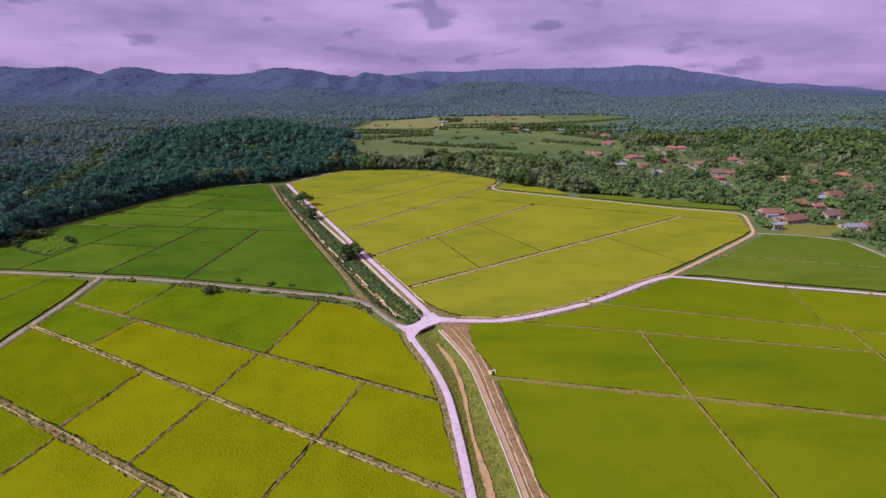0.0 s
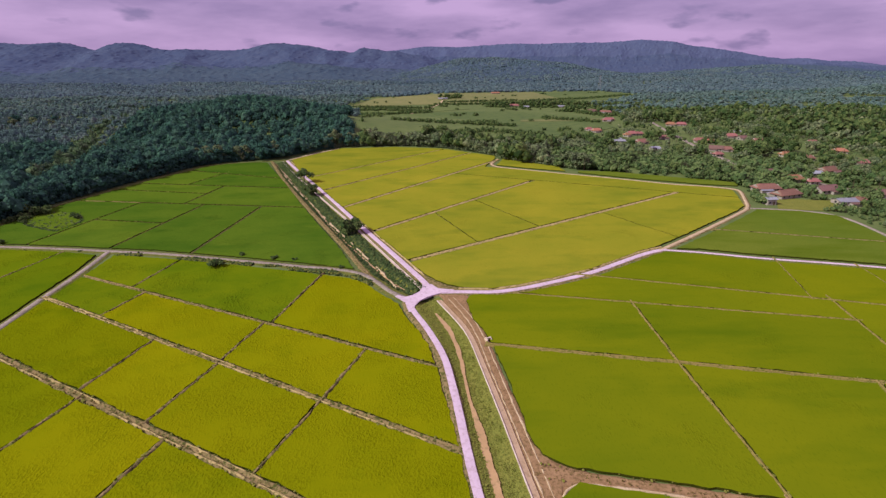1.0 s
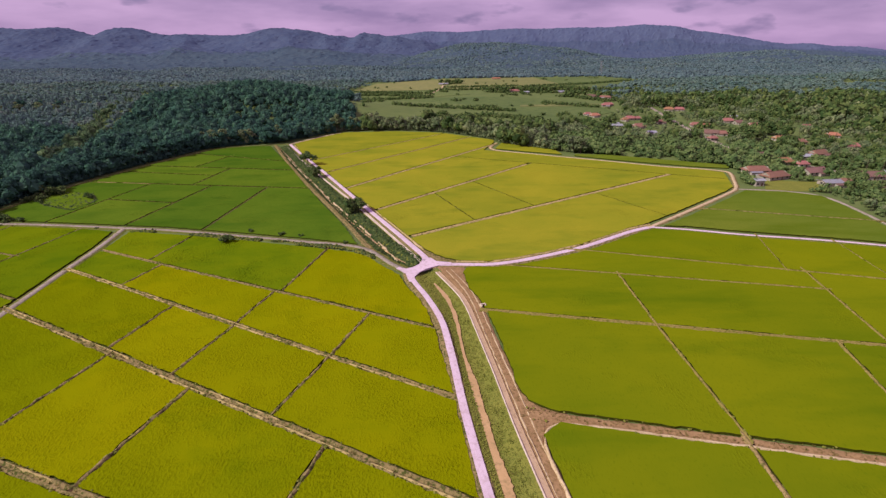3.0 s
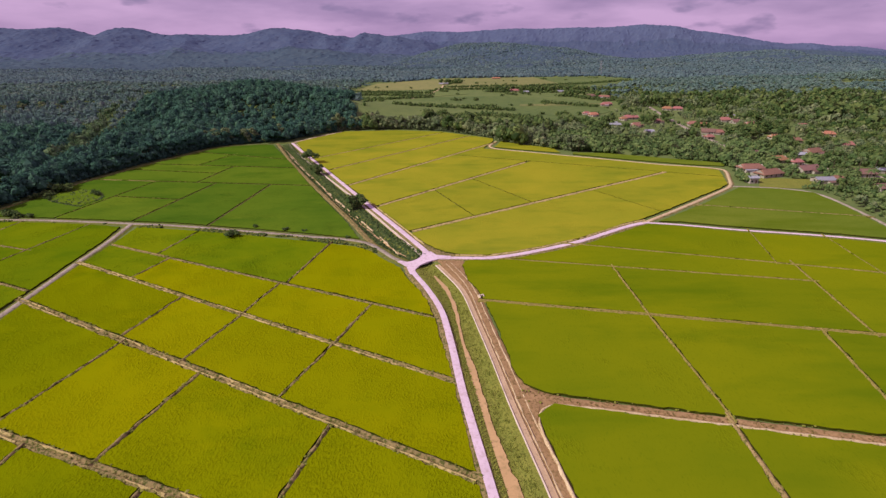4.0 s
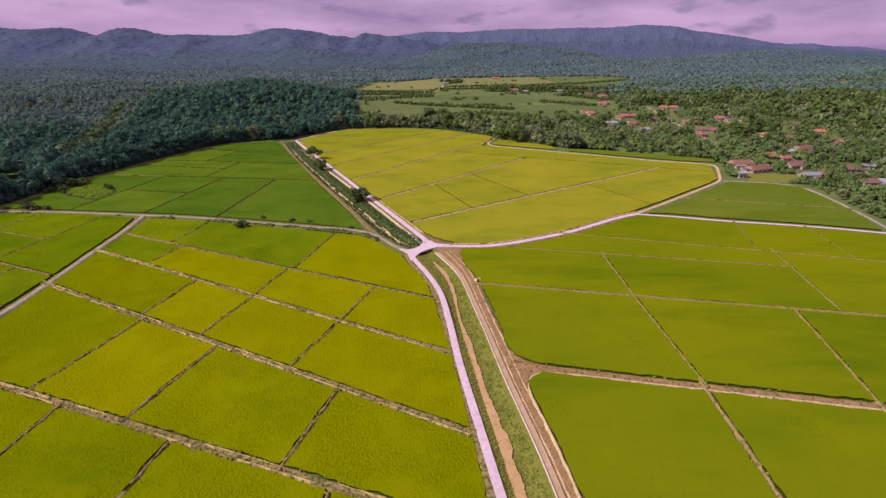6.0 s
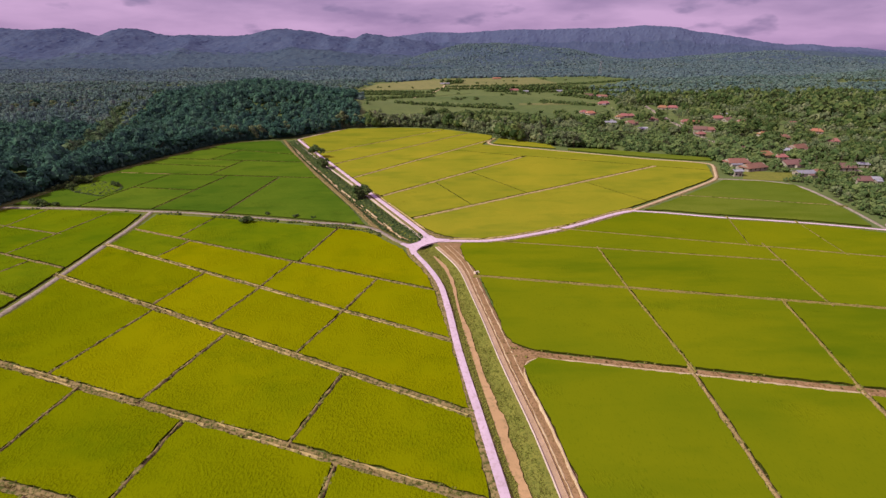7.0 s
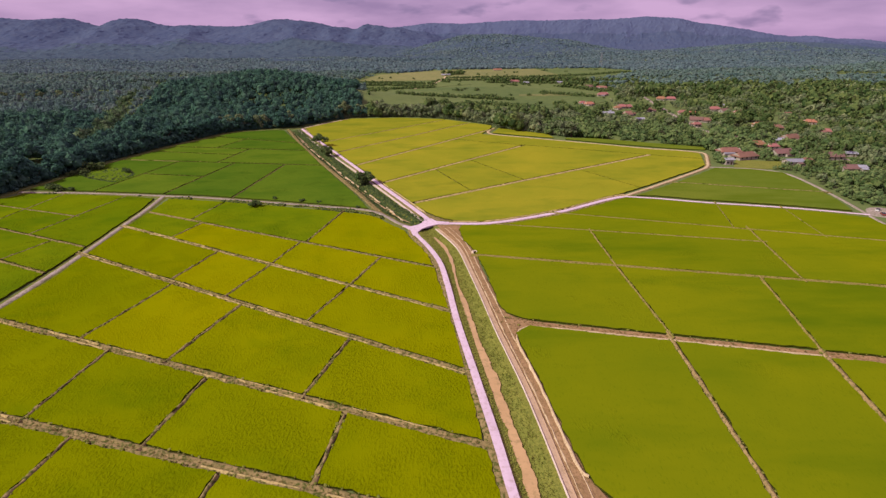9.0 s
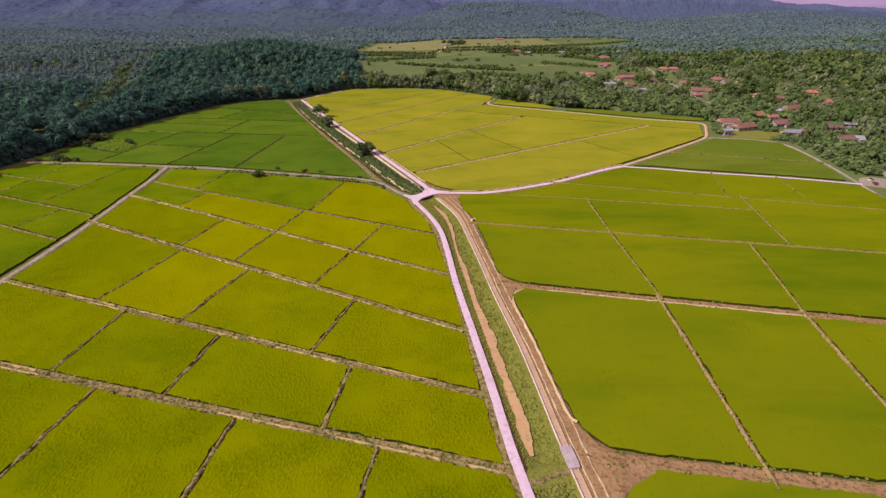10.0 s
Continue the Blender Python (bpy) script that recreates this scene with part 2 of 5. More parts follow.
STRAW = surface("dry_grass", (0.30, 0.23, 0.085), (0.21, 0.19, 0.05), (0.12, 0.135, 0.028), 0.1, 0.9, 0.9, 0.0, 0.1, island=0.35, gloss=0.05, through_leaf=0.35)
BANK_LEAF = surface("bank_weeds", (0.098, 0.142, 0.048), (0.074, 0.116, 0.038), (0.138, 0.168, 0.060), 0.15, 1.0, 0.8, 0.0, 0.1, (0.5, 0.75), island=0.4, gloss=0.05, through_leaf=0.3)
BARK = surface("bark", (0.12, 0.09, 0.06), (0.08, 0.06, 0.04), (0.16, 0.13, 0.09), 0.6, 5.0, 0.95, 0.5, 0.03)
ROOF_RED = surface("roof_red_tiles", (0.330, 0.150, 0.120), (0.260, 0.122, 0.098), (0.170, 0.092, 0.076), 0.12, 1.2, 0.8, 0.2, 0.05, vary=0.25)
ROOF_ORANGE = surface("roof_orange_tiles", (0.42, 0.195, 0.110), (0.335, 0.160, 0.094), (0.22, 0.115, 0.075), 0.12, 1.2, 0.8, 0.2, 0.05, vary=0.15)
ROOF_TIN = surface("roof_tin", (0.36, 0.37, 0.42), (0.29, 0.30, 0.35), (0.25, 0.20, 0.18), 0.15, 1.0, 0.5, 0.2, 0.05, vary=0.2)
ROOF_DARK = surface("roof_dark_sheet", (0.225, 0.128, 0.104), (0.175, 0.102, 0.086), (0.115, 0.076, 0.066), 0.12, 1.2, 0.8, 0.2, 0.05, vary=0.2)
PLASTER = surface("wall_plaster", (0.46, 0.40, 0.35), (0.37, 0.32, 0.275), (0.25, 0.21, 0.175), 0.15, 0.9, 0.9, 0.1, 0.02, (0.55, 0.8), vary=0.2)
GLASS_DARK = surface("window_glass", (0.03, 0.035, 0.04), (0.02, 0.025, 0.03), (0.05, 0.05, 0.05), 0.3, 2.0, 0.1, 0.0, 0.01)
WOOD = surface("door_wood", (0.14, 0.08, 0.04), (0.10, 0.055, 0.03), (0.07, 0.04, 0.02), 0.5, 6.0, 0.7, 0.2, 0.01)
STEEL = surface("grey_steel", (0.35, 0.36, 0.38), (0.28, 0.29, 0.31), (0.22, 0.18, 0.15), 0.3, 2.0, 0.5, 0.1, 0.01)


# ---- building helpers ----
def mesh_object(name, verts, faces, material, parent=None, smooth=False):
    me = bpy.data.meshes.new(name)
    me.from_pydata([tuple(v) for v in verts], [], [tuple(f) for f in faces])
    me.materials.append(material)
    if smooth:
        me.polygons.foreach_set("use_smooth", [True] * len(me.polygons))
    ob = new(name, me)
    if parent:
        ob.parent = parent
    return ob


def part(name, bm, material, parent=None, label="", smooth=False):
    me = bpy.data.meshes.new(name)
    bm.to_mesh(me)
    bm.free()
    me.materials.append(material)
    if smooth:
        me.polygons.foreach_set("use_smooth", [True] * len(me.polygons))
    ob = new(name, me)
    if parent:
        ob.parent = parent
    return tagged(ob, label)


def raw_mesh(name, verts, tris, material, smooth=False):
    """A large triangle mesh from arrays."""
    me = bpy.data.meshes.new(name)
    me.vertices.add(len(verts))
    me.vertices.foreach_set("co", np.ascontiguousarray(verts, dtype=np.float32).ravel())
    me.loops.add(tris.size)
    me.loops.foreach_set("vertex_index", np.ascontiguousarray(tris, dtype=np.int32).ravel())
    me.polygons.add(len(tris))
    me.polygons.foreach_set("loop_start", np.arange(0, tris.size, tris.shape[1], dtype=np.int32))
    me.polygons.foreach_set("use_smooth", np.full(len(tris), smooth))
    me.update(calc_edges=True)
    me.materials.append(material)
    return new(name, me)


def resample(path, step):
    """Points every step metres along a path whose corners are rounded."""
    pts = np.array(path, dtype=float)
    for _ in range(2):
        a = pts[:-1] * 0.75 + pts[1:] * 0.25
        b = pts[:-1] * 0.25 + pts[1:] * 0.75
        mid = np.empty((2 * len(a), pts.shape[1]))
        mid[0::2], mid[1::2] = a, b
        pts = np.vstack([pts[:1], mid, pts[-1:]])
    d = np.concatenate([[0], np.cumsum(np.linalg.norm(np.diff(pts, axis=0), axis=1))])
    s = np.linspace(0, d[-1], max(2, int(d[-1] / step) + 1))
    return np.stack([np.interp(s, d, pts[:, k]) for k in range(pts.shape[1])], axis=1)


def sides(pts):
    t = np.gradient(pts, axis=0)
    t /= np.linalg.norm(t, axis=1)[:, None] + 1e-9
    return np.stack([t[:, 1], -t[:, 0]], axis=1)      # to the right of the way


def loft(name, path, profile, material, step=2.0, rough=0.0, lift=0.0, label="", category="", kind="structure", seed=1, smooth=True, parent=None):
    """A strip along a path with a cross-section of (offset to the right, height); rough: how far its edges wander."""
    pts = resample(path, step)
    nrm = sides(pts)
    verts, faces, k = [], [], len(profile)
    for i, (p, q) in enumerate(zip(pts, nrm)):
        for j, (o, z) in enumerate(profile):
            w = rough * noise.noise((p[0] * 0.35 + j * 7.1, p[1] * 0.35 + seed * 3.3, seed)) if rough else 0
            edge = 1.0 if j in (0, k - 1) else 0.6
            verts.append((p[0] + q[0] * (o + w * edge), p[1] + q[1] * (o + w * edge), z + lift + (0.25 * w * abs(z) if rough else 0)))
    for i in range(len(pts) - 1):
        for j in range(k - 1):
            a = i * k + j
            faces.append((a, a + k, a + k + 1, a + 1))
    ob = mesh_object(name, verts, faces, material, parent, smooth)
    return tagged(ob, label, category, kind=kind) if not parent else tagged(ob, label)


def near(px, py, path):
    """Distance of many points from a path."""
    best = np.full(np.shape(px), 1e9)
    pts = np.array(path, dtype=float)
    for a, b in zip(pts[:-1], pts[1:]):
        d = b - a
        t = np.clip(((px - a[0]) * d[0] + (py - a[1]) * d[1]) / (d @ d), 0, 1)
        best = np.minimum(best, np.hypot(px - a[0] - t * d[0], py - a[1] - t * d[1]))
    return best


def inside(px, py, poly):
    hit = np.zeros(np.shape(px), dtype=bool)
    p = np.array(poly, dtype=float)
    for (x0, y0), (x1, y1) in zip(p, np.roll(p, -1, axis=0)):
        if y0 == y1:
            continue
        hit ^= ((y0 > py) != (y1 > py)) & (px < (x1 - x0) * (py - y0) / (y1 - y0) + x0)
    return hit


# ---- plan: roads, drain, fields ----
ROAD_NORTH = [(-156.5, 483), (-132.5, 434), (-92.5, 358), (-54, 280), (-34.5, 242), (-22.5, 218.5), (-12, 197.5), (-6.5, 186), (-4, 178)]
BRIDGE = [(-3, 180), (-8, 175), (-13.5, 172)]
ROAD_SOUTH = [(-11.5, 173), (-13.2, 168.5), (-11.8, 163.5), (-9.4, 157.5), (-6.2, 150.5), (-1.6, 138), (1.2, 128), (2.7, 118), (4.5, 104.5), (6.5, 86), (9.0, 69), (11.1, 56.5), (12.7, 46), (14.3, 36), (15.5, 28.4), (16.6, 20), (18.2, 8), (20.5, -4), (31, -60), (48, -150)]
ROAD_EAST = [(-5, 178.5), (8, 179), (22, 178), (36, 182), (52, 189), (70, 198), (87, 210), (103, 221), (116, 227)]
ROAD_FAR_EAST = [(113, 226), (132, 222), (157, 213), (180, 208), (206, 201), (236, 190)]
ROAD_BRANCH = [(112, 225), (136, 244), (165, 268), (191, 290), (203, 301), (213, 323), (223, 345), (222, 352), (205, 361), (183, 368), (156, 384), (128, 400), (107, 411), (80, 427), (43, 447), (57, 483)]
ROAD_WEST = [(-13, 172), (-22, 179), (-29, 190), (-38, 200), (-52, 205), (-64, 207), (-83, 212), (-104, 217), (-129, 223), (-152, 228), (-176, 231), (-202, 235), (-236, 239), (-275, 241)]
ROAD_DIAGONAL = [(-175, 230), (-170, 200), (-168, 175), (-165, 152), (-162, 118), (-161, 90), (-160, -150)]
PATH_FOREST = [(-159, 486), (-184, 478), (-210, 471), (-229, 460), (-239, 430), (-252, 397), (-262, 355), (-270, 320), (-273, 275), (-277, 248), (-278, 221), (-285, 190)]
PATH_YELLOW = [(-157, 485), (-142, 520), (-119, 555)]
PATH_EAST = [(203, 300), (231, 295), (250, 283), (247, 248), (241, 215), (235, 189), (230, 165)]
FLUME_NORTH = [(-160, 479), (-136.5, 430), (-96, 350), (-57.5, 279), (-37.5, 239), (-26.3, 216.5), (-8.6, 181.5)]
FLUME_SOUTH = [(-1.2, 171), (4.4, 158.5), (9.9, 145.5), (13.6, 122), (17.1, 101), (20.1, 79), (22.8, 63.5), (25.6, 48), (28, 30), (30, 12), (32, -2), (41, -60), (55, -150)]
TRACK_NORTH = [(-171, 480), (-130, 388), (-94, 316), (-67, 263.5), (-48, 227), (-40.5, 210), (-32, 194)]
TRACK_SOUTH = [(3.5, 173), (8.6, 161), (13, 148), (16.4, 122), (19.8, 101), (22.9, 79), (25.5, 63.5), (28.3, 48), (30.7, 31), (32.9, 13), (35, -3), (45, -60), (61, -150)]
DRAIN_NORTH = [(-165, 474), (-116, 370), (-87.5, 313), (-66, 270), (-45, 231), (-27, 196), (-14, 178.5)]
SILT_NORTH = [(-140, 418), (-128, 394), (-105.5, 348), (-82, 304), (-66, 272), (-47.5, 238.5), (-36.3, 217), (-26.7, 199), (-18, 181)]
DRAIN_SOUTH = [(-7, 172), (-2.5, 160), (3, 147), (6.7, 126), (9.6, 106), (12.7, 88), (15.6, 67), (18.2, 50), (20.2, 35), (22.1, 21), (23.6, 7), (26, -6), (36, -60), (52.7, -150)]


def hill(x, y, cx, cy, h, sx, sy=None):
    return h * np.exp(-((x - cx) / sx) ** 2 - ((y - cy) / (sy or sx)) ** 2)


def rough_noise(x, y, scale):
    """Cheap smooth noise for large arrays, about -1 to 1."""
    u, v = x / scale, y / scale
    return (np.sin(u * 1.7 + 1.3 * np.sin(v * 1.1 + 0.4)) + np.sin(v * 1.9 + 1.2 * np.sin(u * 0.9 + 2.0)) + np.sin((u + v) * 1.3 + np.sin(u * 2.3 - v * 1.7))) / 3


def ridged(x, y, scale):
    """Sharp-crested noise, about -1 to 1, for spurs and gullies."""
    return 1 - 2 * np.abs(rough_noise(x, y, scale))


FIELDS = [(-280, 150), (-281, 235), (-277, 275), (-274, 322), (-266, 357), (-256, 399), (-243, 433), (-233, 463), (-212, 477), (-165, 492), (-124, 562), (-54, 568), (0, 556), (57, 502), (62, 470), (110, 438), (150, 418), (236, 373), (230, 352), (216, 312), (210, 304), (232, 300), (254, 287), (251, 248), (246, 215), (237, 165), (236, -500), (-280, -500)]


# peaks of the two mountain ranges: place along x, height, half-width
NEAR_PEAKS = ((-5200, 200, 900), (-4200, 240, 650), (-3500, 157, 420), (-3000, 199, 330), (-2530, 186, 240), (-2150, 150, 330), (-1700, 155, 360), (-1290, 186, 260), (-1000, 141, 190), (-760, 136, 150), (-650, 70, 60), (-560, 96, 85), (-430, 124, 140), (-220, 108, 190), (60, 41, 200))
FAR_PEAKS = ((-500, 150, 260), (-150, 155, 260), (200, 156, 300), (560, 156, 300), (900, 154, 300), (1230, 163, 280), (1540, 156, 250), (1800, 167, 220), (2060, 163, 220), (2360, 155, 260), (2700, 110, 260), (3050, 74, 260), (3330, 46, 200), (3700, 70, 350))


def crest_line(x, peaks):
    return sum(h * np.exp(-((x - c) / w) ** 2) for c, h, w in peaks)


def height(x, y):
    """The lie of the land, without the drain."""
    x, y = np.asarray(x, dtype=float), np.asarray(y, dtype=float)
    z = hill(x, y, -275, 705, 36, 185, 125) + hill(x, y, -430, 540, 5, 110, 120) + hill(x, y, -620, 950, 14, 200, 130)
    z = z * np.where(inside(x, y, FIELDS), 0, np.clip(near(x, y, FIELDS) / 70, 0, 1))
    far = np.clip((y - 1900) / 1600, 0, 1) ** 1.3
    z = z + crest_line(x, NEAR_PEAKS) * np.exp(-((y - 4250) / np.where(y < 4250, 620, 190)) ** 2)
    z = z + crest_line(x, FAR_PEAKS) * np.exp(-((y - 4720) / np.where(y < 4720, 300, 190)) ** 2)
    z = z + hill(x, y, 220, 3150, 112, 330, 330) + hill(x, y, 620, 2850, 62, 300, 260) + hill(x, y, -900, 3300, 60, 380, 260) + hill(x, y, -1900, 3400, 50, 500, 300)
    z = z + hill(x, y, 1000, 2350, 26, 420, 260) + hill(x, y, 1900, 2900, 52, 600, 350) + hill(x, y, 1400, 1500, 15, 350, 300)
    crest = np.exp(-((y - 4250) / 190) ** 2) + np.exp(-((y - 4720) / 150) ** 2)
    spurs = 20 * ridged(x + 0.25 * y, y * 0.30, 300) + 9 * ridged(x - 0.35 * y + 500, y * 0.55, 120) + 4 * rough_noise(x, y, 40) - 8
    z = z + far * spurs * np.clip(z / 90, 0, 1) * (1 - 0.86 * np.clip(crest, 0, 1))
    return z


def forest(x, y):
    """Where trees cover the land."""
    open_valley = inside(x, y, [(-108, 606), (-135, 680), (-140, 740), (-150, 937), (-215, 1156), (-190, 1429), (7, 1660), (530, 1700), (600, 1500), (480, 1290), (330, 1120), (330, 900), (262, 724), (225, 640), (150, 600), (75, 560), (0, 592)])
    fields = inside(x, y, FIELDS)
    return ~(open_valley | fields) & (y > 60)


# ---- ground: one sheet to the horizon ----
def ticks(a, b, fine, lo, hi, most):
    left, right = [a], [b]
    s = fine
    while left[-1] > lo:
        s = min(most, s * 1.09)
        left.append(left[-1] - s)
    s = fine
    while right[-1] < hi:
        s = min(most, s * 1.09)
        right.append(right[-1] + s)
    return np.concatenate([left[:0:-1], np.arange(a, b, fine), right])


gx, gy = ticks(-180, 50, 2.5, -5200, 5200, 46), ticks(-60, 490, 2.8, -1500, 4950, 46)
GX, GY = np.meshgrid(gx, gy)
GZ = height(GX, GY) - 0.12
dip = np.minimum(near(GX, GY, DRAIN_NORTH), near(GX, GY, DRAIN_SOUTH))
GZ = GZ - 2.4 * np.clip((5.5 - dip) / 2.5, 0, 1)
nx, ny = len(gx), len(gy)
index = np.arange(nx * ny).reshape(ny, nx)
quads = np.stack([index[:-1, :-1], index[:-1, 1:], index[1:, 1:], index[1:, :-1]], axis=-1).reshape(-1, 4)
ground = raw_mesh("ground", np.stack([GX, GY, GZ], axis=-1).reshape(-1, 3), quads, EARTH, True)
tagged(ground, "valley floor of grass and soil rising to wooded hills", "ground", kind="structure")

# ---- drain with grassy banks, and its muddy water ----
BANKS = [(-6.2, 0.05), (-5.2, 0.1), (-3.6, -0.45), (-2.4, -0.9), (-1.0, -1.2), (1.0, -1.2), (2.4, -0.85), (3.8, -0.35), (5.0, 0.1), (5.8, 0.05)]
loft("drain_south", DRAIN_SOUTH, BANKS, BANK, 1.5, 0.5, label="deep earth drain with steep overgrown banks", category="drain")
loft("drain_north", DRAIN_NORTH, [(o * 0.85, z) for o, z in BANKS], BANK, 1.5, 0.5, label="narrow earth drain with overgrown banks beside a road", category="drain", seed=4)


loft("drain_bank", DRAIN_NORTH, [(-9.6, 0.2), (-8.2, 0.12), (-6.4, -0.25), (-4.2, -0.6), (-3.6, -1.1)], BANK, 1.5, 0.5, label="dark overgrown bank between a drain and a flume", category="bank", seed=73)


# the water's middle line south of the bridge, and half its width
WATER_SOUTH = [(-2.5, 162, 0.3), (2.1, 151, 1.1), (4.2, 143.5, 0.65), (6.0, 133, 0.75), (6.9, 123.5, 0.5), (7.4, 114.7, 0.4), (8.5, 106.5, 0.55), (10.5, 94.7, 1.05), (11.4, 86.6, 0.95), (12.5, 79.3, 1.0), (13.2, 70, 1.1), (15.2, 60, 1.6), (17.0, 50, 1.6), (17.8, 42, 1.35), (19.3, 34, 1.15), (20.6, 26.5, 1.25), (21.8, 20, 1.4), (22.2, 13, 1.4), (22.8, 7.5, 0.4)]


def water(name, path, wide, z, label):
    pts = resample(path, 0.6)
    nrm = sides(pts)
    verts, faces = [], []
    for p, q in zip(pts, nrm):
        a, b = (wide(p) * (1 + 0.45 * noise.noise((p[0] * 0.2, p[1] * 0.2, k)) + 0.3 * noise.noise((p[0] * 0.9, p[1] * 0.9, k))) for k in (3, 9))
        verts += [(p[0] - q[0] * a, p[1] - q[1] * a, z), (p[0] + q[0] * b, p[1] + q[1] * b, z)]
    for i in range(len(pts) - 1):
        faces.append((2 * i, 2 * i + 1, 2 * i + 3, 2 * i + 2))
    return tagged(mesh_object(name, verts, faces, MUD_WATER), label, "water", kind="structure")


def water_half(y):
    return np.interp(-np.asarray(y), [-w[1] for w in WATER_SOUTH], [w[2] for w in WATER_SOUTH])


water("water_south", [w[:2] for w in WATER_SOUTH], lambda p: float(water_half(p[1])) * 1.05, -0.84, "still brown muddy water in the drain")
loft("filled_drain", [(25.2, -1), (26.3, -6), (36, -60), (52.7, -150)], [(-5.6, 0.12), (-4.5, 0.0), (-2, -0.35), (0, -0.25), (2, -0.4), (4.5, 0.0), (5.6, 0.12)], BANK, 1.0, 0.7, label="filled-in grassy end of the drain", category="bank", seed=71)
water("water_north", [(-166, 474), (-112, 366), (-83, 305), (-63, 262), (-41, 222), (-22, 190), (-15, 182)], lambda p: 0.5, -0.8, "thin trickle of pale water in the drain")

# ---- roads ----
def offset(path, side):
    pts = resample(path, 6)
    return [tuple(p) for p in pts + sides(pts) * side]


FLAT = lambda half, z: [(-half - 0.25, -0.1), (-half, z), (0, z + 0.04), (half, z), (half + 0.25, -0.1)]
VERGE = lambda half: [(-half - 0.6, -0.15), (-half, 0.16), (0, 0.2), (half, 0.16), (half + 0.6, -0.15)]
for path, half, text, s in ((ROAD_SOUTH, 2.4, "straw-coloured grassy verge of a farm road", 31), (ROAD_NORTH, 2.2, "straw-coloured verge of a farm road", 32), (ROAD_EAST, 2.4, "earth verge of a farm road", 33), (ROAD_FAR_EAST, 1.9, "grassy verge of a farm road", 34), (ROAD_BRANCH, 1.5, "earth verge of a sandy track", 35), (ROAD_WEST, 2.6, "weedy green verge of a gravel road", 36), (ROAD_DIAGONAL, 2.3, "weedy green verge of a gravel track", 37)):
    loft("verge", path, VERGE(half) if path is not ROAD_SOUTH else [(-1.5, -0.15), (-1.1, 0.36), (1.2, 0.42), (2.7, 0.40), (3.3, -0.15)], VERGE_GRASS if path in (ROAD_WEST, ROAD_DIAGONAL, ROAD_FAR_EAST) else BUND, 1.5, 0.9, label=text, category="verge", seed=s)
loft("road_north", ROAD_NORTH, FLAT(1.3, 0.32), CONCRETE, 1.5, 0.2, label="pale concrete farm road between paddies", category="road", smooth=False)
loft("road_south", ROAD_SOUTH, FLAT(1.12, 0.46), CONCRETE, 1.5, 0.12, label="pale concrete farm road along a drain", category="road", seed=2, smooth=False)
loft("road_east", ROAD_EAST, FLAT(1.3, 0.325), CONCRETE, 1.5, 0.35, label="pale concrete farm road curving between paddies", category="road", seed=3, smooth=False)
loft("road_far_east", ROAD_FAR_EAST, FLAT(0.85, 0.33), CONCRETE, 2, 0.2, label="pale straight farm road between green paddies", category="road", seed=4)
loft("road_branch", ROAD_BRANCH, FLAT(0.95, 0.34), SILT, 2, 0.3, label="pale sandy track round the ripe paddies", category="road", seed=5)
loft("road_west", ROAD_WEST, FLAT(1.15, 0.3), GRAVEL, 2, 0.3, label="grey gravel farm road between paddies", category="road", seed=6)
loft("road_diagonal", ROAD_DIAGONAL, FLAT(1.2, 0.28), GRAVEL, 2, 0.4, label="grey gravel track across paddies", category="road", seed=7)
loft("path_forest", PATH_FOREST, FLAT(0.32, 0.5), VERGE_GRASS, 2, 0.4, label="narrow grassy path along the forest edge", category="path", seed=8)
loft("path_yellow", PATH_YELLOW, FLAT(1.2, 0.25), SILT, 2, 0.4, label="narrow pale path beside ripe rice", category="path", seed=9)
loft("path_east", PATH_EAST, FLAT(0.75, 0.25), GRAVEL, 2, 0.5, label="narrow pale path beside the village", category="path", seed=10)
loft("track_north", TRACK_NORTH, FLAT(1.3, 0.2), BUND, 2, 0.6, label="rutted brown dirt track beside a drain", category="track", seed=11)
loft("track_south", TRACK_SOUTH, [(-2.6, -0.1), (-2.2, 0.18), (-1.3, 0.12), (-0.6, 0.2), (0.3, 0.2), (0.9, 0.1), (1.6, 0.2), (2.6, 0.16), (3.6, -0.1)], DIRT, 1.5, 0.6, label="rutted brown dirt track beside a concrete flume", category="track", seed=12)
for side, s in ((-1.4, 41), (0.95, 42)):
    loft("wheel_rut", offset(TRACK_SOUTH, side)[:34], [(-0.22, 0.1), (-0.12, 0.23), (0.12, 0.23), (0.22, 0.1)], SILT, 1.5, 0.7, label="pale dusty wheel rut of a dirt track", category="rut", seed=s)
for side, s in ((-0.7, 43), (0.8, 44)):
    loft("wheel_rut", offset(TRACK_NORTH, side), [(-0.2, 0.1), (-0.12, 0.27), (0.12, 0.27), (0.2, 0.1)], BUND_PALE, 1.5, 0.7, label="pale dusty wheel rut of a dirt track", category="rut", seed=s)
GUTTER = [(-0.95, -0.3), (-0.9, 0.46), (-0.7, 0.46), (-0.66, 0.25), (0.66, 0.25), (0.7, 0.46), (0.9, 0.46), (0.95, -0.1)]
loft("flume_south", FLUME_SOUTH, GUTTER, SAND, 2, 0.0, label="concrete irrigation flume with a sandy bed", category="flume", seed=13, smooth=False)
loft("flume_north", FLUME_NORTH, [(o * 0.7, z) for o, z in GUTTER], FLUME, 2, 0.0, label="pale concrete irrigation flume beside a road", category="flume", seed=14, smooth=False)
loft("flume_rim", offset(FLUME_SOUTH, 0.85), [(-0.16, 0.3), (-0.14, 0.5), (0.14, 0.5), (0.16, 0.0)], FLUME, 2, 0.12, label="pale concrete rim of an irrigation flume", category="flume rim", seed=15)
silt_points = resample(SILT_NORTH, 1.0)
silt_at, silt_rng = 0, np.random.default_rng(16)
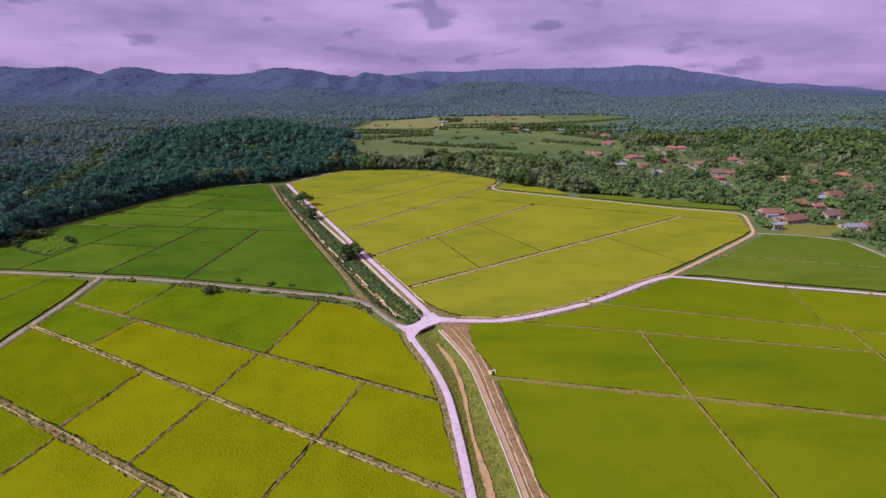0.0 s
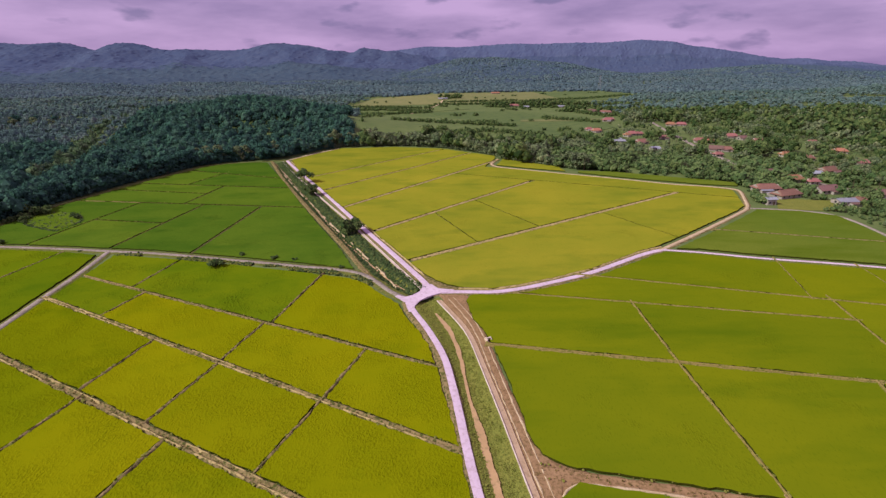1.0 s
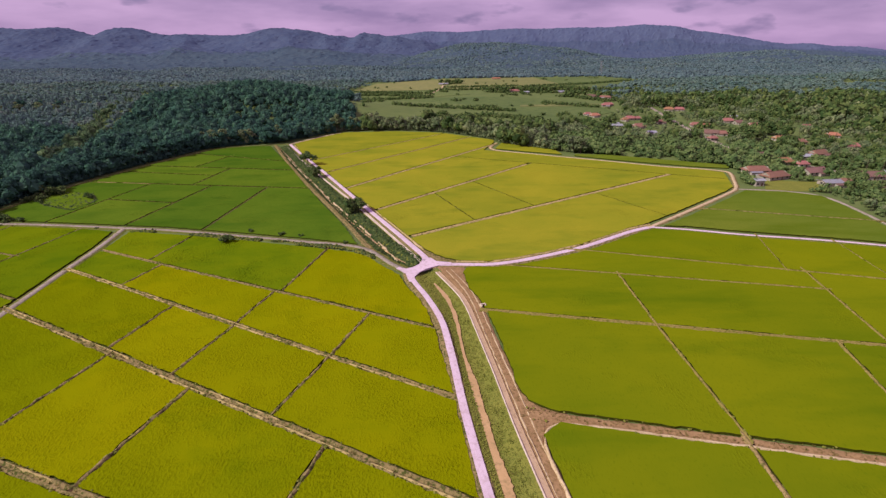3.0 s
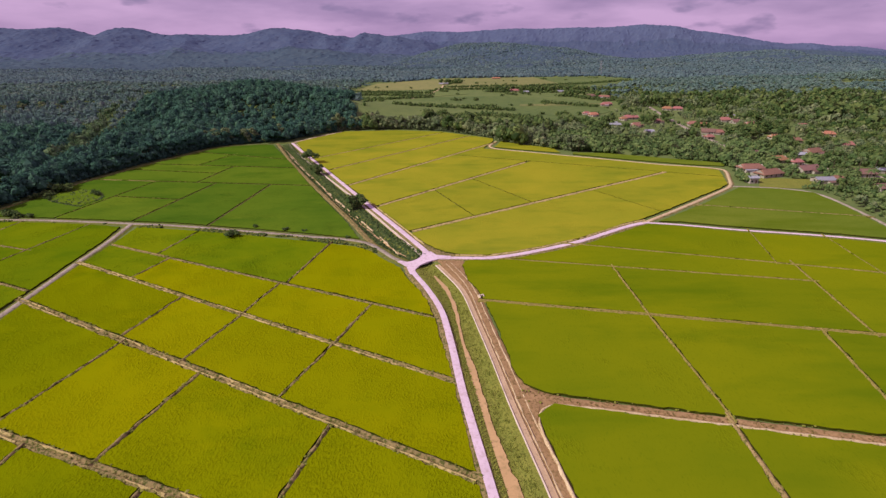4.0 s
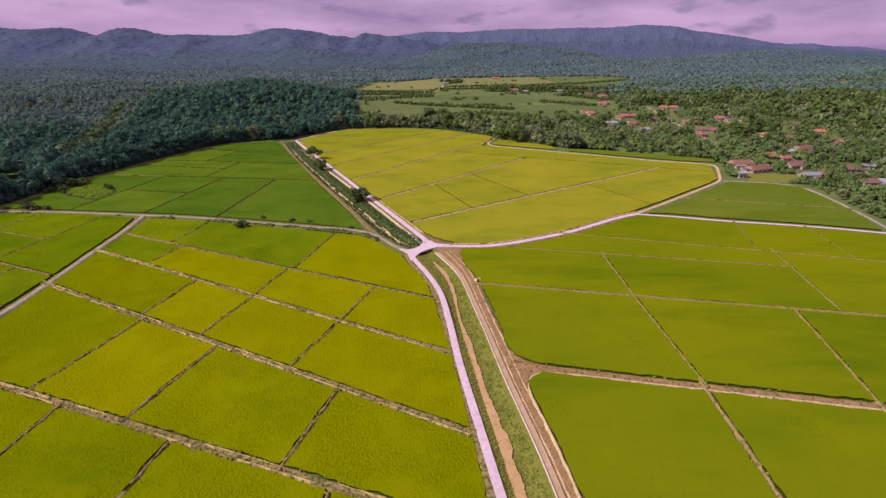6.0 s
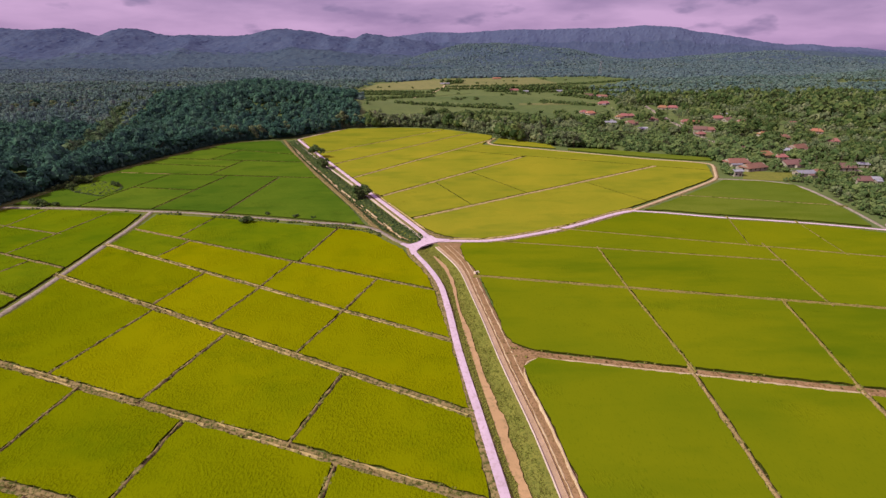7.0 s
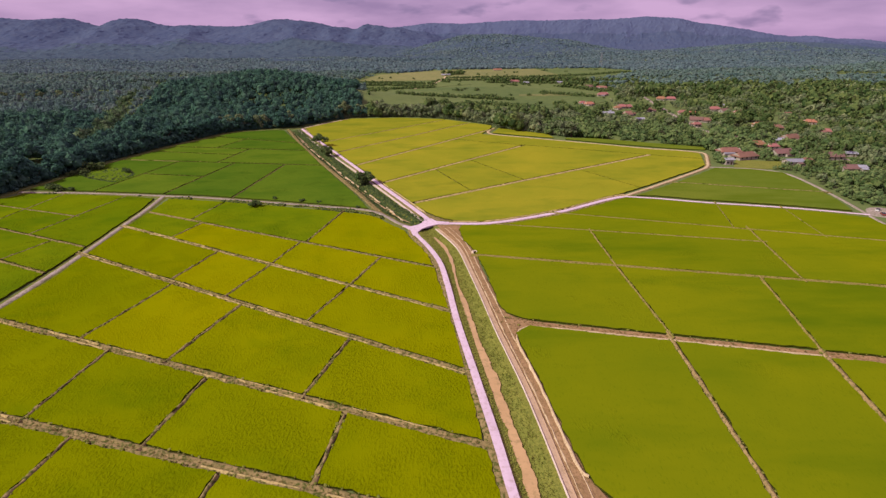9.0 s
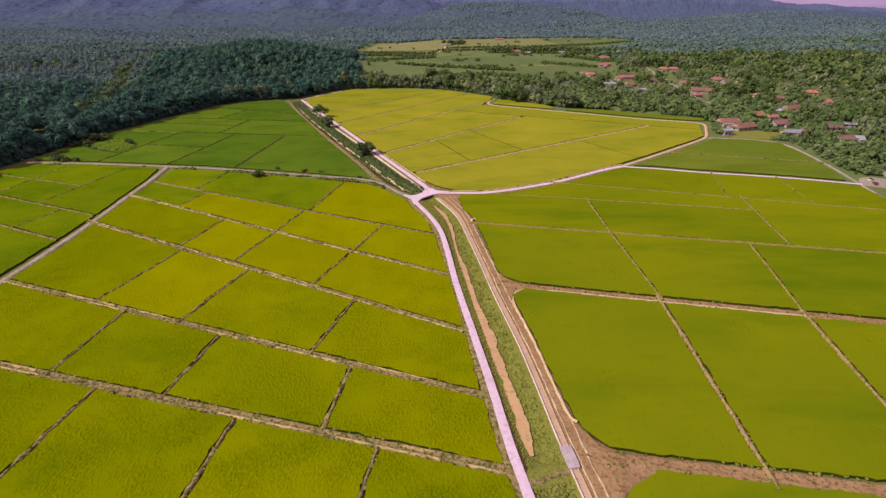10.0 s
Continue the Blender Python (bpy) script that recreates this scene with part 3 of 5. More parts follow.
while silt_at < len(silt_points) - 6:
    silt_run = int(silt_rng.integers(6, 24))
    loft("silt_line", [tuple(p) for p in silt_points[silt_at:silt_at + silt_run:2]], [(-0.42, -1.3), (-0.22, -0.2), (0.2, -0.12), (0.42, -1.2)], SILT, 0.7, 1.3, label="ragged line of pale dried silt along the drain", category="silt bank", seed=16 + silt_at)
    silt_at += silt_run + int(silt_rng.integers(3, 11))
loft("bridge_deck", BRIDGE, [(-2.4, -0.3), (-2.4, 0.36), (0, 0.4), (2.4, 0.36), (2.4, -0.3)], CONCRETE, 1, 0.0, label="short concrete road bridge over the drain", category="bridge", smooth=False)
loft("causeway", [(17, 0.4), (21, 0.6), (25, 1.6), (30.5, 3.2)], [(-3.6, -1.0), (-2.0, 0.1), (0, 0.22), (2.0, 0.1), (3.6, -1.0)], BANK, 1.0, 0.8, label="grassy earth causeway across the drain", category="causeway", seed=51)
loft("causeway_path", [(18, -0.6), (22, 0.0), (26, 1.6), (30, 3.0)], [(-0.9, 0.1), (-0.5, 0.24), (0.5, 0.24), (0.9, 0.1)], BUND, 1.0, 0.6, label="worn earth footpath over a causeway", category="path", seed=52)
# pale field edges
EDGE = [(-0.55, -0.1), (-0.35, 0.42), (0.1, 0.5), (0.5, -0.1)]
loft("field_edge", [(120, 60.4), (76, 69.4), (53.7, 74.0), (41.9, 76.3), (34, 77.6), (30.6, 77.6), (28.4, 76.2), (27.0, 74.2), (26.4, 71.6), (26.4, 69), (27, 64.2), (28.4, 57), (30.1, 45.7), (31.7, 31.9), (33.1, 21), (33.8, 17.4), (35.1, 16.6)], [(-0.4, 0.05), (-0.26, 0.62), (0.18, 0.68), (0.4, 0.05)], SILT, 1.0, 0.5, label="pale dry earth edge of a green paddy", category="field edge", seed=17)
loft("field_edge", offset(ROAD_EAST, -2.95)[2:], [(-0.8, -0.1), (-0.55, 0.6), (0.1, 0.62), (0.7, -0.1)], BUND_STRAW, 1.5, 0.6, label="pale dry earth edge of the ripe paddies", category="field edge", seed=18)
loft("field_edge", offset(ROAD_NORTH, -3.0)[1:-3], EDGE, BUND_STRAW, 1.5, 0.7, label="pale dry earth edge of the ripe paddies", category="field edge", seed=19)
loft("field_edge", [(-14.5, 211), (-12.5, 203), (-9, 199), (-6, 198.5)], EDGE, SILT, 1.0, 0.3, label="pale dry earth corner of a ripe paddy", category="field edge", seed=20)
# short pale strips laid along a few bunds
for a, b in (((-257, 332.6), (-242, 330.4)), ((-236, 329.5), (-214, 326.2)), ((-217, 196.6), (-201, 191.4)), ((-166, 199), (-131, 183.3))):
    loft("field_edge", [a, ((a[0] + b[0]) / 2, (a[1] + b[1]) / 2 - 0.2), b], [(-0.35, 0.1), (-0.2, 0.76), (0.2, 0.78), (0.35, 0.1)], BUND_PALE, 0.8, 0.5, label="short pale strip along a field bund", category="field edge", seed=int(-a[0]))
loft("bund_path", [(171, 341), (177, 347), (181, 355), (183, 365)], [(-1.3, 0.1), (-0.9, 0.62), (0.9, 0.66), (1.3, 0.1)], BUND_STRAW, 1.0, 0.5, label="short pale path from a bund up to the track", category="path", seed=54)
loft("mud_streak", [(33.9, 7.9), (35.2, 6.6), (36.2, 5.9), (37.2, 6.8), (38, 6.4), (39.2, 3.9)], [(-0.4, 0.1), (-0.25, 0.27), (0.25, 0.28), (0.4, 0.1)], BUND_PALE, 0.5, 0.9, label="pale dried mud streak on a dirt junction", category="mud", seed=61)
# bare earth beside the bridge, and where the side track leaves
for poly, text in (([(-2, 177), (5, 177.4), (11.5, 176.6), (11.5, 168), (12.5, 158), (8, 158), (3, 168)], "bare brown earth with gravel beside the bridge"), ([(33.2, 18.5), (34.6, 17.4), (36, 14.4), (38.2, 11.2), (41, 8.8), (45.5, 7.6), (53, 6.6), (53, 2.2), (48, 1.8), (44.7, 0.3), (42, -1.4), (40, -3.8), (38, -9), (34, 2), (33.2, 12)], "bare brown earth where a side track leaves"), ([(21, 95), (23.4, 90), (26.5, 85.5), (32, 82.2), (42, 79.4), (42, 76.8), (33, 78.6), (28.6, 77), (26.6, 74), (26.4, 70), (23.5, 74), (21.5, 86)], "bare brown earth where a side track joins"), ([(235, 190), (246, 183), (258, 190), (257, 203), (244, 204)], "bare gravel yard where cars are parked"), ([(-10, 200.5), (-5.5, 195), (-2, 190), (3, 185.5), (10, 182.4), (19, 181.6), (18, 179.5), (5, 179.5), (-3.5, 181), (-7, 189), (-11, 198)], "straw-covered corner beside a road junction")):
    ring = resample(poly + poly[:1], 1.0)[:-1]
    mid = ring.mean(axis=0)
    verts = [(*mid, 0.22)] + [(*(mid + (p - mid) * f), z) for f, z in ((0.55, 0.2), (0.9, 0.15), (1.0, -0.1)) for p in ring + 0.5 * np.array([noise.noise_vector((q[0] * 0.5, q[1] * 0.5, 4))[:2] for q in ring])]
    n = len(ring)
    faces = [(0, 1 + i, 1 + (i + 1) % n) for i in range(n)] + [(1 + k * n + i, 1 + (k + 1) * n + i, 1 + (k + 1) * n + (i + 1) % n, 1 + k * n + (i + 1) % n) for k in (0, 1) for i in range(n)]
    tagged(mesh_object("bare_earth", verts, faces, GRAVEL if "yard" in text else BUND if "straw" in text else DIRT, smooth=True), text, "bare earth", kind="structure")


# ---- rice paddies, cut from blocks by their bunds ----
def clip(poly, p, q, gap):
    """The part of a polygon that lies to the left of the way from p to q, gap metres away from it."""
    d = np.array(q, dtype=float) - np.array(p, dtype=float)
    n = np.array([-d[1], d[0]]) / np.hypot(*d)
    s = [(np.array(v) - np.array(p)) @ n - gap for v in poly]
    res = []
    for i in range(len(poly)):
        a, b, sa, sb = np.array(poly[i - 1], dtype=float), np.array(poly[i], dtype=float), s[i - 1], s[i]
        if (sa >= 0) != (sb >= 0):
            res.append(tuple(a + (b - a) * sa / (sa - sb)))
        if sb >= 0:
            res.append(tuple(b))
    return res


def area(poly):
    p = np.array(poly)
    if len(p) < 3:
        return 0.0
    return 0.5 * float(np.sum(p[:, 0] * np.roll(p[:, 1], -1) - np.roll(p[:, 0], -1) * p[:, 1]))


def cut(polys, p, q, width, keep=None):
    """Splits those polygons that the segment p-q really crosses."""
    res = []
    for poly in polys:
        a, b = clip(poly, p, q, width / 2), clip(poly, q, p, width / 2)
        mid = [np.array(p) + (np.array(q) - np.array(p)) * f for f in (0.25, 0.5, 0.75)]
        crosses = any(bool(inside(np.array(m[0]), np.array(m[1]), poly)) for m in mid)
        if crosses and abs(area(a)) > 30 and abs(area(b)) > 30:
            res += [a, b]
        else:
            res.append(poly)
    return res


from mathutils import geometry as plane_geometry
BUND_LINES = []


def paddy(poly, material, label, tall=0.5, step=4.0, seed=0):
    """One field of rice: an uneven top with ragged sides that reach the ground."""
    poly = poly if area(poly) > 0 else poly[::-1]
    ring = []
    for a, b in zip(poly, poly[1:] + poly[:1]):
        a, b = np.array(a), np.array(b)
        k = max(1, int(np.hypot(*(b - a)) / 1.6))
        for i in range(k):
            p = a + (b - a) * i / k
            w = 0.65 * noise.noise_vector((p[0] * 0.45, p[1] * 0.45, 1.7))
            ring.append((p[0] + w[0], p[1] + w[1]))
    xs, ys = np.array(ring).T
    gx2, gy2 = np.meshgrid(np.arange(xs.min(), xs.max(), step), np.arange(ys.min(), ys.max(), step))
    gx2, gy2 = gx2.ravel(), gy2.ravel()
    gx2 = gx2 + 0.4 * step * np.sin(gy2 * 12.3 + gx2)
    ok = inside(gx2, gy2, ring) & (near(gx2, gy2, ring + ring[:1]) > 1.2)
    pts = [Vector(p) for p in ring] + [Vector(p) for p in zip(gx2[ok], gy2[ok])]
    v2, _, faces, _, _, _ = plane_geometry.delaunay_2d_cdt(pts, [], [list(range(len(ring)))], 0, 1e-4)
    verts = [(v.x, v.y, tall + 0.07 * noise.noise((v.x * 0.3, v.y * 0.3, 5)) + 0.05 * noise.noise((v.x * 0.05, v.y * 0.05, 8))) for v in v2]
    mids = np.array([[(v2[f[0]][k] + v2[f[1]][k] + v2[f[2]][k]) / 3 for k in (0, 1)] for f in faces])
    faces = [tuple(f) for f, good in zip(faces, inside(mids[:, 0], mids[:, 1], ring)) if good]
    root = new("rice_paddy")
    mesh_object("canopy", verts, faces, material, root, True)
    r = len(ring)
    rim = [verts[i] for i in range(r)] + [(x, y, -0.15) for x, y in ring]
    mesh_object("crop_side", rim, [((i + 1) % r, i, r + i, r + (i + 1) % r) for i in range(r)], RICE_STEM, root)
    return tagged(root, label, "rice paddy", "rice paddies")


def bund(p, q, width, material=None, tall=0.5, label="low earth bund with straw and weeds between paddies"):
    d = np.array(q, dtype=float) - np.array(p, dtype=float)
    k = max(2, int(np.hypot(*d) / 12))
    n = np.array([d[1], -d[0]]) / np.hypot(*d)
    path = [tuple(np.array(p) + d * i / k + n * 0.5 * noise.noise((p[0] + i * 3.1, p[1], 2))) for i in range(k + 1)]
    h = width / 2
    if 1.9 < width < 4:                                 # two ridges with a furrow between them
        section = [(-h - 0.15, -0.15), (-h * 0.8, tall * 0.75), (-h * 0.5, tall), (-h * 0.12, tall * 0.3), (h * 0.15, tall * 0.25), (h * 0.45, tall * 0.9), (h * 0.8, tall * 0.6), (h + 0.15, -0.15)]
    else:
        section = [(-h - 0.15, -0.15), (-h * 0.7, tall * 0.55), (-h * 0.25, tall), (h * 0.3, tall * 0.95), (h * 0.75, tall * 0.5), (h + 0.15, -0.15)]
    ob = loft("bund", path, section, material or BUND, 0.9, 0.7 if width > 1.9 else 1.0, label=label, category="bund", kind="thing", seed=int(abs(p[0] * 3 + p[1])) % 97)
    ob["group"] = "field bunds"
    del ob["kind"]
    if 1.9 < width < 4 and (material or BUND) is BUND:  # dry mud thrown up along both edges, broken here and there
        rng_bund = np.random.default_rng(int(abs(p[0] * 7 + p[1] * 3)))
        for side in (-1, 1):
            at = 0.0
            while at < 0.97:
                run = (6 + 22 * rng_bund.random()) / np.hypot(*d)
                if rng_bund.random() < (0.85 if side > 0 else 0.5):
                    ends = [np.array(p) + d * min(f, 0.995) + n * side * h * 0.55 for f in (at, at + run * 0.5, at + run)]
                    loft("dry_crest", [tuple(e) for e in ends], [(-0.24, tall * 0.4), (-0.12, tall + 0.07), (0.12, tall + 0.08), (0.24, tall * 0.4)], BUND_STRAW, 0.9, 0.6, label="pale crest of dried mud and straw", seed=int(at * 90) + 7, parent=ob)
                at += run * 1.25
    BUND_LINES.append((p, q, width))


def block(outline, rows, columns, material, label, tall=0.5, step=4.0, pick=None, ridge=None, trims=()):
    polys = [list(outline)]
    for k, (p, q, w) in enumerate(rows + columns):
        side = ridge if ridge and (k < len(rows) and w > 1 or ridge in (BUND_DARK, BUND_GRASSY)) else BUND_GRASSY if ridge else BUND
        crest = tall + 0.06
        if w > 4:
            crest = 0.36
        elif ridge is BUND_STRAW:                       # fitted to the camera's view: wide bunds show pale, thin ones as dark gaps
            crest = tall + 0.14 if w > 1 else tall - 0.3
        elif side is BUND_GRASSY:
            crest = tall + 0.16
        elif ridge is BUND_DARK:
            crest = 0.22
        elif w < 1.9:
            crest = tall + 0.2
        polys = cut(polys, p, q, w + (1.0 if w > 1 else 0.1) if ridge is BUND_STRAW else w)
        bund(p, q, w * 0.9, DIRT if w > 4 else BUND_PALE if w == 1.8 and ridge is not BUND_DARK else side, crest)
    for i, poly in enumerate(polys):
        for corner, p, q in trims:                      # corners that wheels have rounded off
            if min(math.hypot(v[0] - corner[0], v[1] - corner[1]) for v in poly) < 4:
                poly = clip(poly, p, q, 0)
        if abs(area(poly)) > 60:
            c = np.mean(np.array(poly), axis=0)
            m, text = pick(c) if pick else (material, label)
            paddy(poly, m, text, tall, step)


def pick_left(c):
    # greener fields by the west road; some cloud shade is in this colour
    if (c[0] < -75 and c[1] > 176) or c[0] < -145:
        return RICE_MID, "half-turned green rice paddy beside a gravel road, some cloud shade in its colour"
    # near and outer fields: vignette darkening goes into the rice colour
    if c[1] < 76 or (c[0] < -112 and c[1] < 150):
        return RICE_LATE_DIM, "green rice paddy just beginning to turn yellow, colour darkened for vignette"
    return RICE_TURNING, "ripening yellow-green rice paddy, evenly grown"


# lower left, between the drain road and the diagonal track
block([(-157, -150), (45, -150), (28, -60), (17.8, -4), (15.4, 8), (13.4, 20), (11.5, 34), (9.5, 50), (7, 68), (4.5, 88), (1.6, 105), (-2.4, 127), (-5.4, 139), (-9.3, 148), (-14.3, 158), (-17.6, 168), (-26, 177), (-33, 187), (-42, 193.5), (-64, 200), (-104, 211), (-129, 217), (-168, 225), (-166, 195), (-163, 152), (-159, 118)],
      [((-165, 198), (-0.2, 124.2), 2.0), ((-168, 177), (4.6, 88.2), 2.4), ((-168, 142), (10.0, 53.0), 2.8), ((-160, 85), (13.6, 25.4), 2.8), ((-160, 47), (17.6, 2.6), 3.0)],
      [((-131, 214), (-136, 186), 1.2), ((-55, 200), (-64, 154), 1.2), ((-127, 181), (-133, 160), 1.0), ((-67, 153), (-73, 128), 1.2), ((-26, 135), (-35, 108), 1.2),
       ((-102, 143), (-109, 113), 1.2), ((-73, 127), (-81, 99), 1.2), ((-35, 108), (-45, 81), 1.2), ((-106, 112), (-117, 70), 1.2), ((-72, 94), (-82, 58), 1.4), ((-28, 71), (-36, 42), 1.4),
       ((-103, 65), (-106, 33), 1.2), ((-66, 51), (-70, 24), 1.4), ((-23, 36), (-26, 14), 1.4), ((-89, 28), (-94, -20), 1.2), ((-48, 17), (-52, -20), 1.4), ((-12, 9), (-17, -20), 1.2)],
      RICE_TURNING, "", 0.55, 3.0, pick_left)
# left of the diagonal track
block([(-178, 225), (-173, 200), (-171, 175), (-168, 152), (-166, 118), (-164, 60), (-330, 60), (-300, 190), (-284, 190), (-275, 222), (-268, 236), (-236, 234), (-202, 230)],
      [((-262, 186), (-168, 148), 2.0), ((-198, 230), (-208, 164), 1.0), ((-270, 214), (-204, 192), 1.4), ((-240, 152), (-166, 120), 2.0)],
      [((-241, 236), (-243, 180), 1.0), ((-190, 155), (-196, 134), 1.0)],
      RICE_MID, "yellow-green rice paddy beside a gravel track", 0.7, 5.0)
# young green rice below the wooded hill
block([(-42, 204), (-52, 228), (-70, 263), (-95, 313), (-129, 384), (-174, 474), (-190, 474), (-212, 466), (-226, 455), (-235.5, 428), (-248, 396), (-258.5, 354), (-266.5, 320), (-269.5, 276), (-273, 247), (-236, 243), (-202, 239), (-176, 235), (-152, 232), (-129, 227), (-104, 221), (-83, 216), (-64, 211)],
      [((-90, 310), (-266, 334), 2.0), ((-117, 366), (-248, 387), 2.0), ((-140, 402), (-238, 440), 1.8)],
      [((-130, 226), (-124, 310), 2.0), ((-177, 238), (-166, 318), 1.8), ((-227, 243), (-214, 325), 1.6), ((-181, 323), (-175, 372), 1.8), ((-259, 367), (-179, 351), 1.6), ((-224, 287.5), (-172, 278), 1.6), ((-207, 381), (-193, 435), 1.6)],
      RICE_YOUNG, "young bright green rice paddy below the wooded hill", 0.5, 5.0, None, BUND_DARK)
# ripe rice north of the east road
block([(-153, 486), (-132, 436), (-109, 392), (-68, 311.5), (-41.3, 262), (-21.2, 223), (-10, 201), (-6.2, 195), (-2.6, 190), (2.5, 185.4), (9, 182.2), (22, 181.3), (36, 185.6), (52, 192.5), (70, 201.6), (87, 213.6), (103, 225), (113, 230.4), (136, 248.4), (165, 272.5), (191, 293.8), (201.2, 303.5), (209.2, 322.6), (217.5, 346), (204, 357), (182, 364), (156, 380), (128, 396), (107, 407), (80, 423), (40, 443), (54, 484), (55, 498), (-1, 548), (-54, 562), (-115, 556), (-137, 518)],
      [((-112, 405), (-2, 538), 1.2), ((-89, 360), (32, 519), 1.6), ((-66, 310), (57, 478), 2.4), ((14, 412.5), (205, 327.5), 0.9), ((-15, 214), (175, 342), 2.8), ((-38, 260), (71, 380), 2.5)],
      [((-5, 296), (18, 242), 0.6), ((25, 322), (56, 268), 0.6), ((103, 292), (128, 248), 0.5)],
      RICE_RIPE, "ripe golden-yellow rice paddy", 0.7, 6.0, None, BUND_STRAW)
block([(52, 450), (62, 481), (108, 440), (110, 420), (80, 434)], [], [], RICE_RIPE, "small ripe yellow paddy before the trees", 0.7, 6.0)
block([(120, 413), (122, 420), (150, 416), (236, 370), (229, 360), (206, 366), (158, 390)], [], [], RICE_DEEP, "narrow green strip of rice before the trees", 0.7, 6.0)
# green rice east of the dirt track
block([(122, 227), (136, 238), (165, 261), (193, 285), (206, 296), (230, 291), (246, 281), (243, 248), (237, 215), (231, 196), (206, 205), (180, 212), (157, 218), (133, 226)],
      [((155, 257), (245, 231), 1.2)], [], RICE_DEEP, "deep green rice paddy beside the village path", 0.7, 6.0)
block([(11.5, 174.6), (14, 175.4), (24, 174.6), (37, 178), (54, 185), (72, 194), (89, 206), (105, 217), (114, 222), (132, 217.5), (157, 208.5), (180, 203), (206, 196), (231, 185), (226, 100), (226, -150), (65, -150), (48.4, -60), (38.5, -9), (40.3, -3.9), (42.3, -1.5), (45, 0.2), (48.2, 1.6), (49.5, 4.6), (50, 7.0), (45.3, 7.8), (40.7, 9.0), (37.8, 11.5), (35.8, 14.6), (34.6, 17.8), (32.6, 31), (31.0, 43), (29.2, 55), (27.5, 66), (26.6, 75.5), (24.4, 86), (22.8, 93), (21.6, 106), (19.8, 122), (17.6, 136), (15.2, 146), (12.4, 154), (10.6, 162), (10.2, 169)],
      [((60, 196), (226, 148), 1.4), ((15, 137.5), (228, 95), 2.2), ((158, 172), (146, 109), 1.2), ((28, 177), (156, 151), 1.4), ((22, 82.2), (226, 39.9), 4.4), ((38, 6.5), (226, -21.2), 4.2)],
      [((76.5, 169), (76, 124), 1.2), ((76, 124), (77, 70), 1.2), ((76.5, 74), (72, -2), 1.8), ((131, 115), (119, 60), 1.3), ((120, 66), (108, -8), 1.8), ((163, 214), (150, 168), 0.55), ((196, 205), (188, 156), 0.5)],
      RICE_GREEN, "green rice paddy, evenly grown, beside a dirt track", 0.7, 4.0, None, BUND_GRASSY, [((24.3, 85.5), (22.6, 94), (25.4, 85.8)), ((24.3, 85.5), (24.4, 87.2), (31, 83.0)), ((26.5, 77.2), (32, 78.2), (26.4, 73.5))])


# ---- far valley fields ----
def sheet(name, poly, material, z, label):
    bm = bmesh.new()
    bm.faces.new([bm.verts.new((x, y, z)) for x, y in poly])
    top = bmesh.ops.extrude_face_region(bm, geom=bm.faces[:])
    for v in [g for g in top["geom"] if isinstance(g, bmesh.types.BMVert)]:
        v.co.z += 0.4
    bmesh.ops.recalc_face_normals(bm, faces=bm.faces)
    return tagged(part(name, bm, material), label, "field", "valley fields")


# the road junction: one concrete apron that runs over the bridge
apron = sheet("junction", [(-8.8, 186.2), (-4.6, 186.2), (-1.8, 182.0), (5, 180.6), (5, 178.4), (-0.5, 177.4), (-3.8, 175.4), (-6.3, 173.6), (-9.1, 170.4), (-10.9, 166), (-11.0, 161), (-12.9, 161), (-13.9, 164.6), (-15.0, 169.2), (-17.4, 172.4), (-19.6, 174.8), (-18.4, 175.8), (-15.2, 174.0), (-12.2, 175.8), (-9.6, 178.9), (-8.5, 182.8)], CONCRETE, 0.1, "pale concrete road junction over a drain")
del apron["group"]
tagged(apron, category="road", kind="structure")
sheet("valley_field", [(-112, 645), (-140, 740), (-148, 925), (-30, 985), (30, 800), (10, 640)], MEADOW, 0, "flat green field in the far valley")
sheet("valley_field", [(10, 642), (32, 800), (-26, 985), (130, 1000), (255, 900), (258, 730), (186, 650), (60, 605)], MEADOW, 0, "scrubby green field in the far valley")
sheet("valley_field", [(-150, 940), (-210, 1150), (-10, 1180), (60, 1060), (-30, 992)], MEADOW, 0, "pale green field in the far valley")
sheet("valley_field", [(-212, 1160), (-186, 1420), (5, 1640), (20, 1400), (-5, 1190)], STUBBLE, 0, "dry yellowish field in the far valley")
sheet("valley_field", [(0, 1195), (28, 1400), (14, 1640), (300, 1680), (320, 1300), (200, 1190)], STUBBLE, 0, "pale dry field in the far valley")
sheet("valley_field", [(134, 838), (216, 841), (296, 850), (280, 818), (203, 812), (130, 812)], STUBBLE, 0.3, "dry stubble field in the far valley")
sheet("valley_field", [(310, 1680), (530, 1690), (590, 1500), (470, 1300), (328, 1300)], MEADOW, 0, "long green field below the far hills")


# ---- vegetation ----
def ball(seed, rings=1):
    """A lumpy crown body: verts and triangles."""
    bm = bmesh.new()
    bmesh.ops.create_icosphere(bm, subdivisions=rings, radius=1)
    v = np.array([x.co[:] for x in bm.verts])
    f = np.array([[x.index for x in g.verts] for g in bm.faces])
    bm.free()
    rng = np.random.default_rng(seed)
    return v * (0.66 + 0.55 * rng.random((len(v), 1))), f


